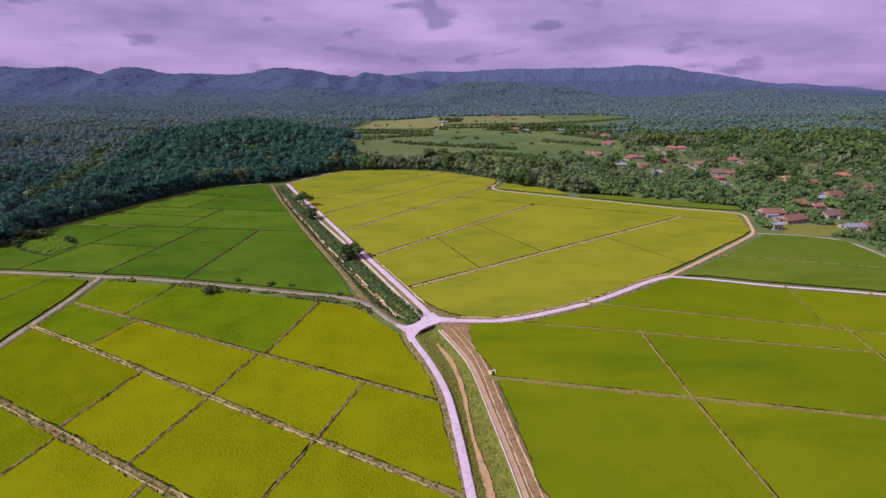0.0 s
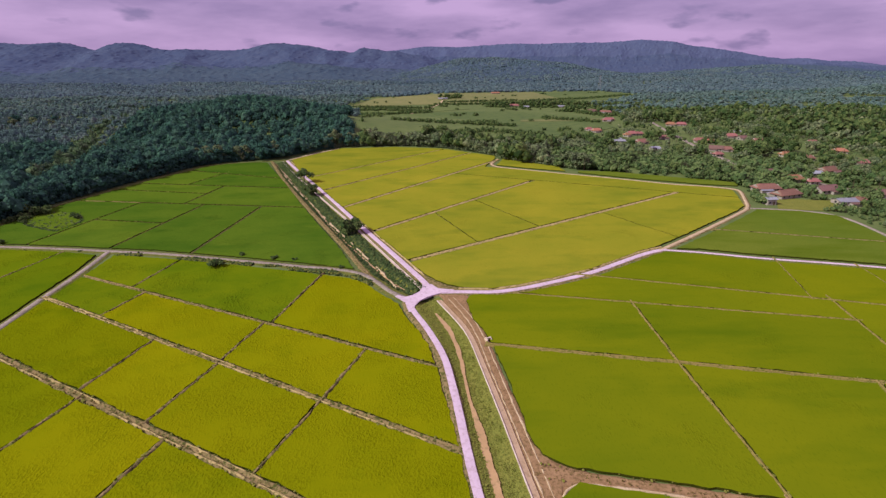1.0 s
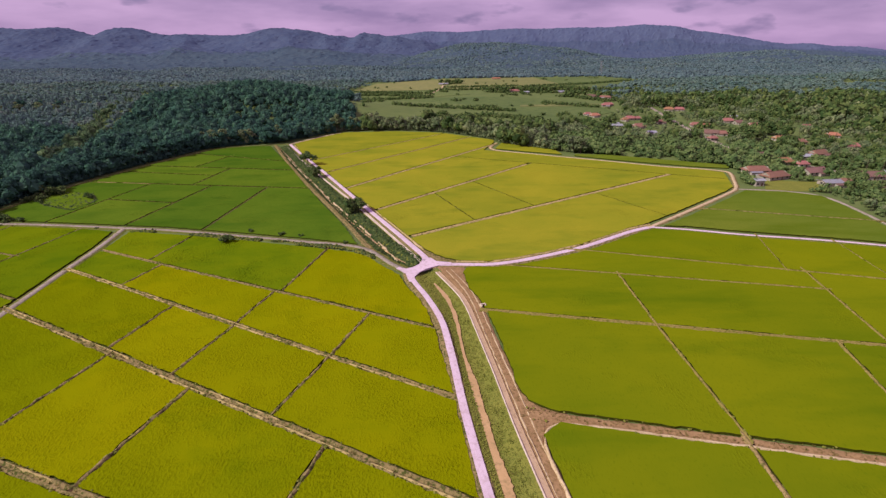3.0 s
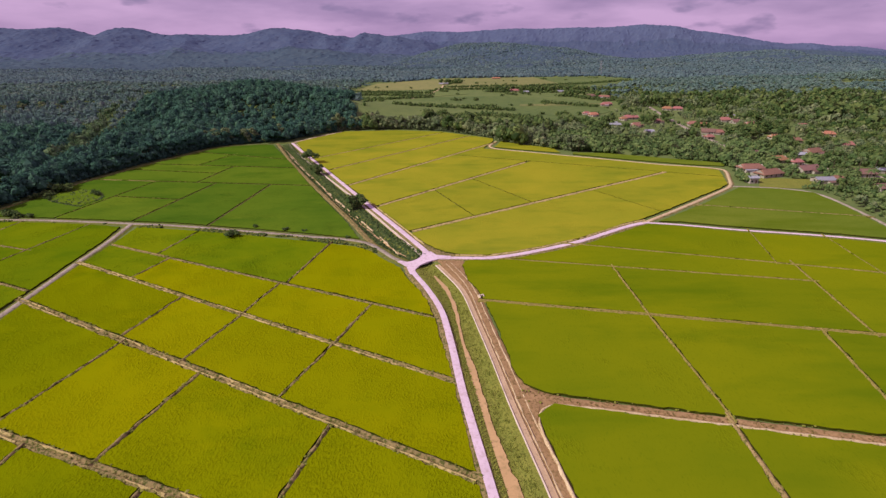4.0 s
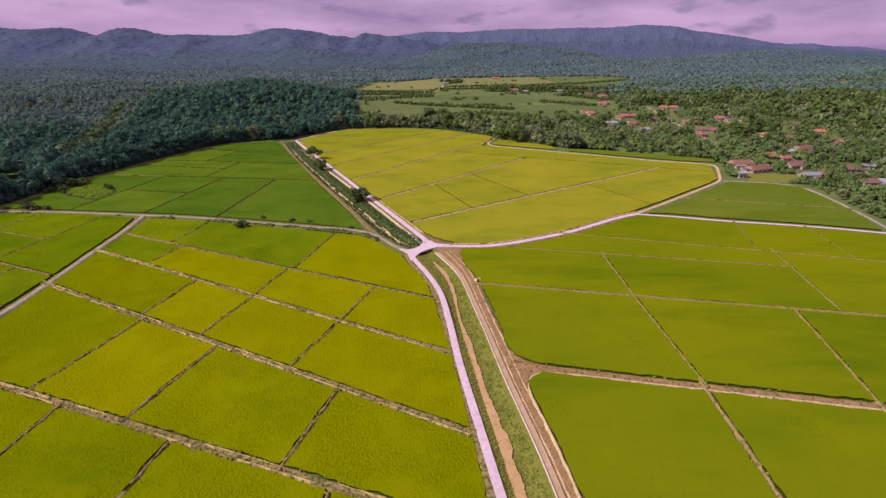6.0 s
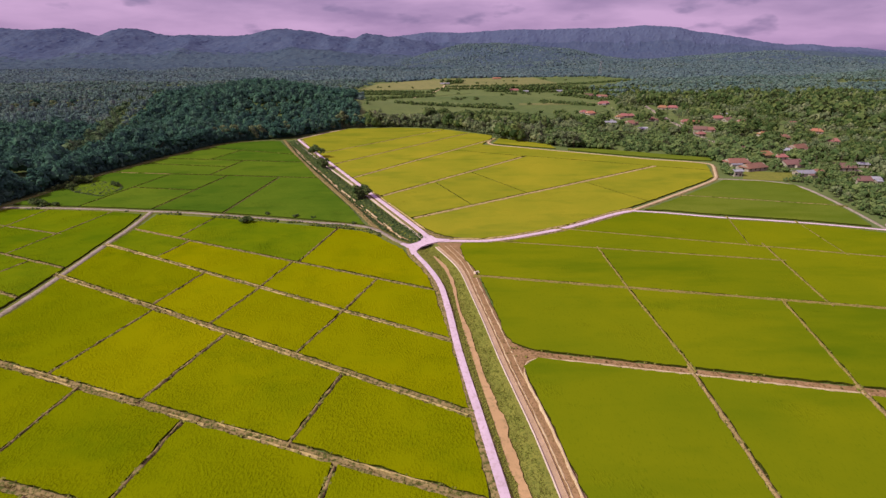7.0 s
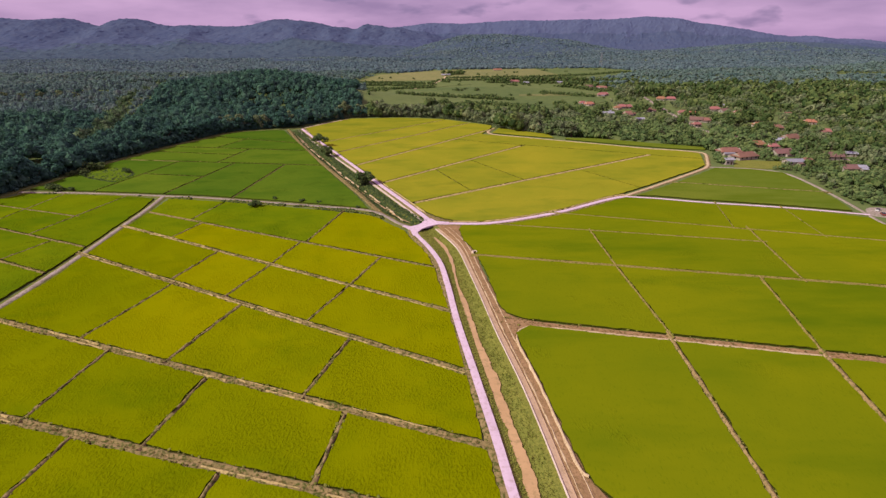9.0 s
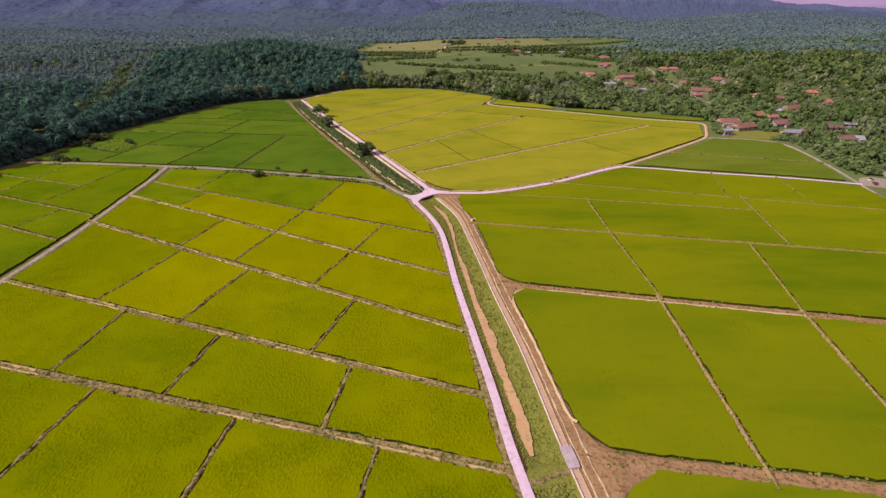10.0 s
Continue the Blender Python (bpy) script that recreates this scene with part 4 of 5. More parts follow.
def crown_form(seed, leaves, size, squash=0.8, lumps=6):
    """A crown about one metre in radius: several uneven lumps of foliage with clumps of leaf standing out all round."""
    rng = np.random.default_rng(seed)
    vs, fs, n = [], [], 0
    for i in range(lumps):
        v, f = ball(seed * 17 + i)
        if lumps > 1:
            a = 6.283 * i / (lumps - 1) + rng.random() * 0.7
            c = np.array([np.cos(a) * 0.5, np.sin(a) * 0.5, (rng.random() - 0.45) * 0.55]) if i else np.array([0, 0, 0.42])
            v = v * (0.44 + 0.16 * rng.random()) + c
        vs.append(v * np.array([1, 1, squash]))
        fs.append(f + n)
        n += len(v)
    for i in range(leaves):
        d = rng.normal(size=3)
        d /= np.linalg.norm(d)
        d[2] = abs(d[2]) if rng.random() < 0.75 else d[2]
        c = d * (0.75 + 0.32 * rng.random()) * np.array([1, 1, squash])
        a = np.cross(d, rng.normal(size=3))
        a /= np.linalg.norm(a)
        b = np.cross(d, a) + d * rng.normal() * 0.5
        s = size * (0.6 + 0.8 * rng.random())
        vs.append(np.array([c + a * s, c + b * s * 0.9 + d * s * 0.25, c - a * s * 0.9, c - b * s + d * 0.1]))
        fs.append(np.array([[n, n + 1, n + 2], [n, n + 2, n + 3]]))
        n += 4
    return np.vstack(vs), np.vstack(fs)


def scatter(name, forms, x, y, z, wide, tall, material, label, category, seed=0, kind="stuff", smooth=True):
    """Many crowns joined into one mesh."""
    rng = np.random.default_rng(seed)
    vs, fs, base = [], [], 0
    which = rng.integers(0, len(forms), len(x))
    turn = rng.random(len(x)) * 6.283
    for k, (fv, ff) in enumerate(forms):
        pick = which == k
        m = int(pick.sum())
        if not m:
            continue
        c, s = np.cos(turn[pick])[:, None], np.sin(turn[pick])[:, None]
        w, t = wide[pick][:, None], tall[pick][:, None]
        px = (fv[None, :, 0] * c - fv[None, :, 1] * s) * w + x[pick][:, None]
        py = (fv[None, :, 0] * s + fv[None, :, 1] * c) * w + y[pick][:, None]
        pz = fv[None, :, 2] * t + z[pick][:, None]
        vs.append(np.stack([px, py, pz], axis=-1).reshape(-1, 3))
        fs.append((ff[None] + (np.arange(m) * len(fv))[:, None, None]).reshape(-1, 3) + base)
        base += m * len(fv)
    return tagged(raw_mesh(name, np.vstack(vs), np.vstack(fs), material, smooth), label, category, kind=kind)


def spread_points(seed, x0, x1, y0, y1, gap, keep):
    rng = np.random.default_rng(seed)
    gx3, gy3 = np.meshgrid(np.arange(x0, x1, gap), np.arange(y0, y1, gap))
    x = (gx3 + (rng.random(gx3.shape) - 0.5) * gap * 0.95).ravel()
    y = (gy3 + (rng.random(gy3.shape) - 0.5) * gap * 0.95).ravel()
    ok = keep(x, y)
    return x[ok], y[ok], rng


def in_view(x, y, slack=80):
    return (np.abs(x) < (y + 120) * 1.02 + slack)


HOUSES = []   # x, y, length, depth, turn, roof kind; filled below and kept clear of trees


def house_rows():
    rows = []

    def add(x, y, length, roof):
        rows.append((x, y, length, min(9.0, 0.6 * length + 1.5), (x * 7 + y * 3) % 50 - 30, roof))

    add(256, 646, 19, "red"); add(238, 576, 14, "red"); add(212, 582, 15, "tin"); add(279, 610, 9, "red"); add(235, 530, 9, "tin")
    add(362, 820, 12, "red"); add(347, 744, 13, "orange"); add(362, 742, 14, "red"); add(457, 930, 22, "red"); add(477, 904, 18, "dark")
    add(310, 582, 12, "red"); add(316, 571, 12, "orange"); add(298, 522, 13, "dark"); add(308, 518, 10, "red"); add(282, 488, 8, "red")
    add(367, 616, 13, "red"); add(371, 599, 10, "dark"); add(396, 655, 9, "tin"); add(378, 578, 11, "red"); add(356, 882, 12, "tin")
    add(277, 818, 16, "red"); add(242, 635, 8, "orange"); add(348, 484, 10, "orange"); add(355, 463, 11, "red"); add(277, 400, 10, "dark")
    add(284, 398, 7, "tin"); add(281, 375, 15, "orange"); add(291, 366, 8, "red"); add(314, 396, 11, "tin"); add(333, 406, 17, "red")
    add(282, 340, 16, "dark"); add(242, 346, 17, "red"); add(245, 328, 19, "red"); add(272, 309, 12, "tin"); add(283, 310, 7, "red")
    add(314, 326, 13, "dark"); add(336, 336, 8, "tin"); add(296, 286, 10, "dark"); add(307, 290, 8, "tin"); add(162, 1114, 22, "red")
    add(260, 1087, 19, "tin"); add(295, 970, 22, "dark"); add(311, 943, 22, "red"); add(271, 809, 12, "red"); add(215, 680, 12, "orange")
    add(209, 694, 9, "red"); add(217, 597, 8, "tin"); add(3, 1371, 25, "tin"); add(183, 1080, 12, "tin"); add(222, 310, 6, "shed")
    add(170, 1598, 26, "orange"); add(-305, 298, 9, "tin"); add(266, 203, 11, "tin"); add(274, 186, 10, "dark"); add(390, 440, 10, "red")
    add(416, 500, 11, "orange"); add(428, 557, 11, "red")
    return rows


HOUSES = house_rows()
VILLAGE_ROADS = [[(340, 800), (318, 696), (309, 646), (299, 597), (284, 510), (280, 469), (278, 437)], [(278, 437), (288, 410), (297, 371), (304, 349), (326, 320), (350, 300)]]

SIGHT_CLEARINGS = [[(284, 506), (277, 462), (276, 432), (253, 394), (255, 430), (264, 474)], [(318, 700), (306, 646), (298, 597), (284, 570), (291, 620), (302, 672)], [(302, 384), (305, 348), (291, 326), (288, 352)]]   # treeless strips that open the camera's view of the roads


YARD = [(221, 299), (237, 325), (262, 318), (275, 318), (256, 293), (232, 295)]


def clear_of_houses(x, y, extra=0.0):
    ok = np.ones(len(x), dtype=bool)
    for hx, hy, length, depth, turn, roof in HOUSES:
        r = 0.4 * length + 1 + extra
        ok &= ((x - hx) ** 2 + (y - hy) ** 2 > r * r) & ~((np.abs(x - hx) < r) & (y < hy) & (y > hy - 7 - 0.016 * hy))
        if hx > 190 and hy < 760:   # trees left out towards the camera, so the house shows in its view
            along, across = 0.55 * (hx - x) + 0.83 * (hy - y), 0.83 * (hx - x) - 0.55 * (hy - y)
            ok &= ~((along > 0) & (along < 22) & (np.abs(across) < r))
    ok &= (np.hypot(x - 248, y - 193) > 14) & (np.hypot(x + 313, y - 310) > 19) & ~inside(x, y, YARD)
    for path in VILLAGE_ROADS:
        ok &= near(x, y, path) > 5
    # keeps the camera's view of the village roads open
    for verge in SIGHT_CLEARINGS:
        ok &= ~inside(x, y, verge)
    return ok


sheet("village_yard", YARD, BANK, -0.3, "light green grass yard among village houses")
VILLAGE_EDGE = [(118, 432), (150, 420), (240, 378), (262, 345), (262, 284), (252, 215), (240, 150)]
flank = lambda x, y: near(x, y, [(-600, 1070), (-510, 840), (-456, 693), (-407, 572), (-359, 472), (-325, 397)]) < 10 + 9 * rough_noise(x, y, 25)
FOREST_FORMS = [crown_form(s, 44, 0.13, 0.95, 4) for s in range(10)]
UNDER_FORMS = [crown_form(s + 150, 12, 0.22, 0.95, 2) for s in range(6)]
BUSH_FORMS = [crown_form(s + 90, 26, 0.18, 0.95, 5) for s in range(6)]
x, y, rng = spread_points(11, -800, 800, 130, 900, 7.7, lambda x, y: forest(x, y) & in_view(x, y) & clear_of_houses(x, y) & ((y < 500) | (x > -360 - (y - 500) * 0.25)) & ((y < 800) | (x > 150)) & ((x < 105) | (near(x, y, VILLAGE_EDGE) > 75) | (rough_noise(x, y, 14) > 0.55)) & ~((x > 190) & (x < 430) & (y > 440) & (y < 780) & (rough_noise(x, y, 11) < 0.16)))
tall = 4.2 + 4.2 * rng.random(len(x)) ** 2 + 1.8 * rough_noise(x, y, 45)
tall = np.where((x > 120) & (y < 780) & (x < 470), tall * 0.62, tall)
wide = tall * (0.72 + 0.35 * rng.random(len(x)))
strip = flank(x, y)
for mask, leaf, label in (((x < -95) & ~strip, LEAF, "dense dark green forest round the paddies"), ((x < -95) & strip, LEAF_OLIVE, "lighter olive-green trees along the hill's flank")):
    scatter("near_woods", FOREST_FORMS, *(v[mask] for v in (x, y, height(x, y) + tall * 1.1, wide, tall)), leaf, label, "forest", 1, smooth=False)
FAR_FORMS = [crown_form(s + 40, 5, 0.42, 0.9, 1) for s in range(10)]
MID_FORMS = [crown_form(s + 20, 14, 0.22, 0.95, 2) for s in range(12)]
PLAIN_FORMS = [crown_form(s + 120, 16, 0.18, 0.95, 2) for s in range(10)]
close = (y < 620) & (x < 420)
for name, forms, mask, label in (("valley_woods", FOREST_FORMS, (x >= -95) & close, "mixed grey-green trees between the paddies and the village"), ("village_woods", MID_FORMS, (x >= -95) & ~close, "dense mixed trees behind the village")):
    for shade, leaf in ((rough_noise(x + 40, y, 26) < 0.05, LEAF_EDGE), (rough_noise(x + 40, y, 26) >= 0.05, LEAF_TREE)):
        grown = 1.25 if leaf is LEAF_TREE else 0.95
        scatter(name, forms, *(v[mask & shade] for v in (x, y, height(x, y) + tall * 1.1 * grown, wide * grown, tall * grown)), leaf, label, "forest", 31, smooth=False)

x, y, rng = spread_points(12, -1700, 1700, 900, 1500, 15.5, lambda x, y: forest(x, y) & in_view(x, y) & clear_of_houses(x, y) & (rough_noise(x * 0.5, y * 1.3, 75) + 0.5 * rough_noise(x, y, 22) > -0.62))
tall = 5.0 + 3.5 * rng.random(len(x)) ** 1.5 + 3.2 * rough_noise(x * 0.6, y * 1.3, 60)
# the leaf colour holds painted haze, here and on the foothills
scatter("far_woods", MID_FORMS, x, y, height(x, y) + tall * 0.75, 5.5 + 6 * rng.random(len(x)) ** 2, tall * 0.75, LEAF_FAR_HAZE, "dense forest on the far valley floor, haze painted into its colour", "forest", 2, smooth=False)
x, y, rng = spread_points(17, -2700, 2700, 1500, 3250, 17.5, lambda x, y: forest(x, y) & in_view(x, y) & ((2540 + 150 * rough_noise(x, y * 0.4, 210) + 100 * rough_noise(x + 300, y, 70) > y) | ((x > -260 + 60 * rough_noise(x, y, 40)) & (x < 1900))))
tall = 6 + 3 * rng.random(len(x)) ** 1.5 + 3.5 * rough_noise(x * 0.5, y, 90)
scatter("foothill_woods", FAR_FORMS, x, y, height(x, y) + tall * 0.35 + 8 * np.clip((y - 2330) / 120, 0, 1), 6.5 + 4 * rng.random(len(x)), tall * 0.9, LEAF_FOOT_HAZE, "dense forest below the far hills, haze painted into its colour", "forest", 9, smooth=False)

x, y, rng = spread_points(16, -1250, 160, 490, 915, 8.2, lambda x, y: forest(x, y) & in_view(x, y) & clear_of_houses(x, y) & ((x < -360 - (y - 500) * 0.25) & (y > 500) | (y > 800)))
tall = 3.6 + 5.5 * rng.random(len(x)) ** 2.2 + 1.6 * rough_noise(x, y, 50)
wide = 3.4 + 4.0 * rng.random(len(x)) ** 2
# plain behind the hill: haze painted into the paler leaf colour
for mask, leaf, label in ((~flank(x, y), LEAF_FAR_HAZE, "paler forest on the plain behind the wooded hill"), (flank(x, y), LEAF_OLIVE, "lighter olive-green trees behind the wooded hill")):
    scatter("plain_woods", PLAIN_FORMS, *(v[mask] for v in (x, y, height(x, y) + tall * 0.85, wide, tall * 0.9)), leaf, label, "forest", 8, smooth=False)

# the hills' forest, seen from so far off that its crowns run together: uneven canopies over the slopes
def canopy(name, y0, y1, material, label, seed):
    hx, hy = np.meshgrid(np.arange(-4900, 4900, 16.0), np.arange(y0, y1, 18.0))
    rng = np.random.default_rng(seed)
    hx, hy = hx + (rng.random(hx.shape) - 0.5) * 8, hy + (rng.random(hx.shape) - 0.5) * 8
    hz = height(hx, hy) + 12 * np.clip((hy - y0 - 60 - 80 * rough_noise(hx, hy * 0.5, 160)) / 90, -1, 1) - 2 + (3.2 if y0 < 3000 else 1.8) * rng.random(hx.shape) + 6 * rng.random(hx.shape) ** 7 + 2 * rough_noise(hx, hy, 25)
    number = np.arange(hx.size).reshape(hx.shape)
    quads = np.stack([number[:-1, :-1], number[:-1, 1:], number[1:, 1:], number[1:, :-1]], axis=-1).reshape(-1, 4)
    seen = in_view(hx.ravel()[quads[:, 0]], hy.ravel()[quads[:, 0]], 150)
    return tagged(raw_mesh(name, np.stack([hx, hy, hz], axis=-1).reshape(-1, 3), quads[seen], material, False), label, "forest", kind="stuff")


# haze is painted into all three canopy colours, palest on the farthest
canopy("hill_woods", 2280, 3520, LEAF_HILL_HAZE, "forest over the lower hills, haze painted into its grey-green", 13)
canopy("mountain_woods", 3200, 4480, LEAF_RANGE_HAZE, "forest over the distant mountains, painted bluish for haze", 14)
canopy("far_mountain_woods", 4330, 4860, LEAF_BEYOND_HAZE, "forest over the farthest mountains, painted pale blue for haze", 15)

# scrub and hedges in the open valley
HEDGES = [[(-202, 1041), (-112, 1044), (-35, 990)], [(-195, 1060), (-110, 1060), (-30, 1005)], [(155, 1101), (201, 1180), (256, 1150), (304, 1087)], [(263, 980), (295, 890), (330, 900)], [(-73, 800), (20, 785), (84, 803)], [(20, 1255), (183, 1285)], [(237, 1280), (400, 1350), (540, 1466)], [(-178, 1118), (-100, 1100), (-30, 1078)], [(43, 776), (70, 770), (106, 756)], [(181, 862), (247, 800)], [(110, 1110), (180, 1085), (330, 1080)], [(-10, 1180), (120, 1190), (320, 1230)], [(-150, 940), (-30, 985)], [(20, 1390), (40, 1400)], [(240, 990), (330, 930)], [(0, 650), (60, 690), (130, 660)]]
hedge = lambda x, y, r: np.min([near(x, y, h) for h in HEDGES], axis=0) < r
x, y, rng = spread_points(14, -220, 600, 590, 1680, 6.5, lambda x, y: ~forest(x, y) & (y > 575 - 0.2 * x) & ~inside(x, y, FIELDS) & clear_of_houses(x, y) & (hedge(x, y, 11) | (rough_noise(x * 1.7, y, 13) + rough_noise(x + 50, y * 1.4, 47) > np.where(y > 1150, 1.35, 1.05))))
scatter("valley_scrub", MID_FORMS, x, y, height(x, y) + 1.5, 2.5 + 2.5 * rng.random(len(x)), 1.8 + 3 * rng.random(len(x)), LEAF_TREE, "scattered bushes and hedges in the open valley", "scrub", 4)

# light green bushes and low trees along the village edge
x, y, rng = spread_points(15, 105, 460, 150, 520, 4.7, lambda x, y: forest(x, y) & clear_of_houses(x, y, -1) & (near(x, y, VILLAGE_EDGE) < 80) & (rough_noise(x + 7, y, 16) > -0.62))
tall = np.maximum(1.0, 1.3 + 2.6 * rng.random(len(x)) ** 2 + 1.4 * rough_noise(x, y, 18)) * np.where(y > 355, 1.5, 1.0)
scatter("village_bushes", BUSH_FORMS, x, y, 0.75 * tall, tall * (0.8 + 0.45 * rng.random(len(x))), tall, LEAF_LIT, "light green bushes and low garden trees at the village edge", "bushes", 5, smooth=False)


# reeds and weeds on the drain's banks
def tuft_form(seed, blades=6):
    rng = np.random.default_rng(seed)
    vs, fs, n = [], [], 0
    for i in range(blades):
        a = rng.random() * 6.283
        o = np.array([np.cos(a), np.sin(a), 0]) * rng.random() * 0.5
        d = np.array([np.cos(a), np.sin(a), 0]) * (0.3 + 0.6 * rng.random())
        s = np.array([-np.sin(a), np.cos(a), 0]) * 0.16
        t = np.array([0, 0, 0.7 + 0.5 * rng.random()])
        vs.append(np.array([o - s, o + s, o + d * 0.5 + t * 0.8 + s, o + d + t * 0.75]))
        fs.append(np.array([[n, n + 1, n + 2], [n, n + 2, n + 3]]))
        n += 4
    return np.vstack(vs), np.vstack(fs)


TUFTS = [tuft_form(s) for s in range(6)]
WEEDS = [crown_form(s + 70, 2, 0.5, 0.9, 1) for s in range(6)]


def bank_plants(path, lo, hi, count, seed, water_gap):
    rng = np.random.default_rng(seed)
    pts = resample(path, 0.5)
    nrm = sides(pts)
    i = rng.integers(0, len(pts), count)
    o = lo + (hi - lo) * rng.random(count)
    ok = np.abs(o - water_gap[0]) > water_gap[1]
    i, o = i[ok], o[ok]
    p = pts[i] + nrm[i] * o[:, None]
    z = np.interp(o, [b[0] for b in BANKS], [b[1] for b in BANKS])
    return p[:, 0], p[:, 1], z, rng


x, y, z, rng = bank_plants(DRAIN_SOUTH, -4.8, 4.9, 9500, 21, (0, 0))
keep = near(x, y, [w[:2] for w in WATER_SOUTH]) > water_half(y) * (0.85 + 0.4 * rng.random(len(x)))
x, y, z = x[keep], y[keep], z[keep]
scatter("drain_reeds", TUFTS, x, y, z - 0.05, 0.36 + 0.40 * rng.random(len(x)), 0.14 + 0.22 * rng.random(len(x)), REED, "thick green reeds and weeds on the drain banks", "reeds", 6)
x, y, z, rng = bank_plants([(25, -1), (26, -6), (36, -60)], -4.5, 4.5, 1800, 25, (0, 0))
scatter("culvert_weeds", WEEDS, x, y, z * 0.25 - 0.02, 0.28 + 0.42 * rng.random(len(x)) ** 2, 0.12 + 0.26 * rng.random(len(x)) ** 2, REED, "green weeds over the filled-in end of the drain", "weeds", 26)
x, y, z, rng = bank_plants(DRAIN_NORTH, -8.6, 3.9, 8000, 22, (-0.4, 0.5))
scatter("drain_weeds", WEEDS, x, y, np.minimum(z, 0.0), 0.6 + 0.6 * rng.random(len(x)), 0.3 + 0.8 * rng.random(len(x)) ** 2, BANK_LEAF, "thick dark green weeds in the narrow drain", "reeds", 7)

# dry grass on the bunds and verges
rng = np.random.default_rng(23)
bx, by = [], []
for p, q, w in BUND_LINES:
    k = int(np.hypot(q[0] - p[0], q[1] - p[1]) * min(w, 2.5) * 0.7)
    f, s = rng.random(k), (rng.random(k) - 0.5) * w * 0.95
    d = np.array(q, dtype=float) - np.array(p, dtype=float)
    n = np.array([d[1], -d[0]]) / np.hypot(*d)
    bx.append(p[0] + d[0] * f + n[0] * s)
    by.append(p[1] + d[1] * f + n[1] * s)
x, y = np.concatenate(bx), np.concatenate(by)
scatter("bund_grass", TUFTS, x, y, 0.18 + 0 * x, 0.25 + 0.3 * rng.random(len(x)), 0.25 + 0.35 * rng.random(len(x)), STRAW, "dry straw and weeds along the bunds", "grass", 24)


# green weeds that lean over both edges of each bund
bx, by = [], []
for p, q, w in BUND_LINES:
    k = int(np.hypot(q[0] - p[0], q[1] - p[1]) * 0.9)
    f, s = rng.random(k), np.where(rng.random(k) < 0.5, -1, 1) * w * (0.42 + 0.16 * rng.random(k))
    d = np.array(q, dtype=float) - np.array(p, dtype=float)
    n = np.array([d[1], -d[0]]) / np.hypot(*d)
    keep = np.array([noise.noise((p[0] + d[0] * t, p[1] + d[1] * t * 0.2, 4.0)) > -0.15 for t in f], dtype=bool) if k else np.zeros(0, dtype=bool)
    bx.append((p[0] + d[0] * f + n[0] * s)[keep])
    by.append((p[1] + d[1] * f + n[1] * s)[keep])
x, y = np.concatenate(bx), np.concatenate(by)
scatter("bund_weeds", WEEDS, x, y, 0.5 + 0 * x, 0.2 + 0.35 * rng.random(len(x)) ** 2, 0.15 + 0.35 * rng.random(len(x)) ** 2, REED, "green weeds along the edges of the bunds", "weeds", 27, smooth=False)
pts = resample(ROAD_WEST[2:], 0.6)
pts = pts - sides(pts) * 3.6
k = rng.integers(0, len(pts), 4200)
x, y = pts[k, 0] + rng.normal(size=4200) * 0.6, pts[k, 1] + rng.normal(size=4200) * 0.9
keep = rough_noise(x, y, 9) > -0.35 + 0.006 * np.clip(-60 - x, 0, 120)
x, y = x[keep], y[keep]
lit = rng.random(len(x)) < 0.45
scatter("verge_grass", WEEDS, x[lit], y[lit], 0.3 + 0 * x[lit], 0.4 + 0.4 * rng.random(lit.sum()), 0.25 + 0.4 * rng.random(lit.sum()), REED, "light green grass on the bank of the gravel road", "grass", 29)
x, y = x[~lit], y[~lit]
scatter("verge_weeds", WEEDS, x, y, 0.25 + 0 * x, 0.4 + 0.5 * rng.random(len(x)), 0.3 + 0.6 * rng.random(len(x)), BANK_LEAF, "dark weeds on the bank of the gravel road", "weeds", 28)
x, y, rng = spread_points(19, -60, 420, 960, 1420, 12, lambda x, y: (np.minimum(np.minimum(near(x, y, [(105, 1118), (180, 1098), (335, 1092)]), near(x, y, [(165, 1125), (210, 1170), (260, 1145), (330, 1085), (400, 1050)])), np.minimum(near(x, y, [(8, 1405), (45, 1400)]), near(x, y, [(255, 992), (340, 960)]))) < 15) & clear_of_houses(x, y))
scatter("valley_trees", MID_FORMS, x, y, 6 + 0 * x, 5 + 2.5 * rng.random(len(x)), 5 + 3 * rng.random(len(x)), LEAF_TREE, "dark trees round the far valley houses", "trees", 30)
loft("valley_track", [(4, 1370), (0, 1250), (-18, 1120), (-34, 1030), (-60, 960)], [(-2.6, 0.2), (-2.2, 0.55), (2.2, 0.55), (2.6, 0.2)], SILT, 6, 1.0, label="pale earth track across the far valley", category="track", seed=53)


# ---- single trees ----
def limb(bm, a, b, ra, rb, n=7):
    a, b = Vector(a), Vector(b)
    q = (b - a).to_track_quat("Z", "Y")
    loops = []
    for c, r in ((a, ra), ((a + b) / 2 + Vector((0.06, 0.04, 0)) * (b - a).length * 0.3, (ra + rb) / 2), (b, rb)):
        loops.append([bm.verts.new(c + q @ Vector((r * math.cos(6.2832 * i / n), r * math.sin(6.2832 * i / n), 0))) for i in range(n)])
    for lo, hi in zip(loops, loops[1:]):
        for i in range(n):
            bm.faces.new((lo[i], lo[(i + 1) % n], hi[(i + 1) % n], hi[i]))
    bm.faces.new(loops[-1])


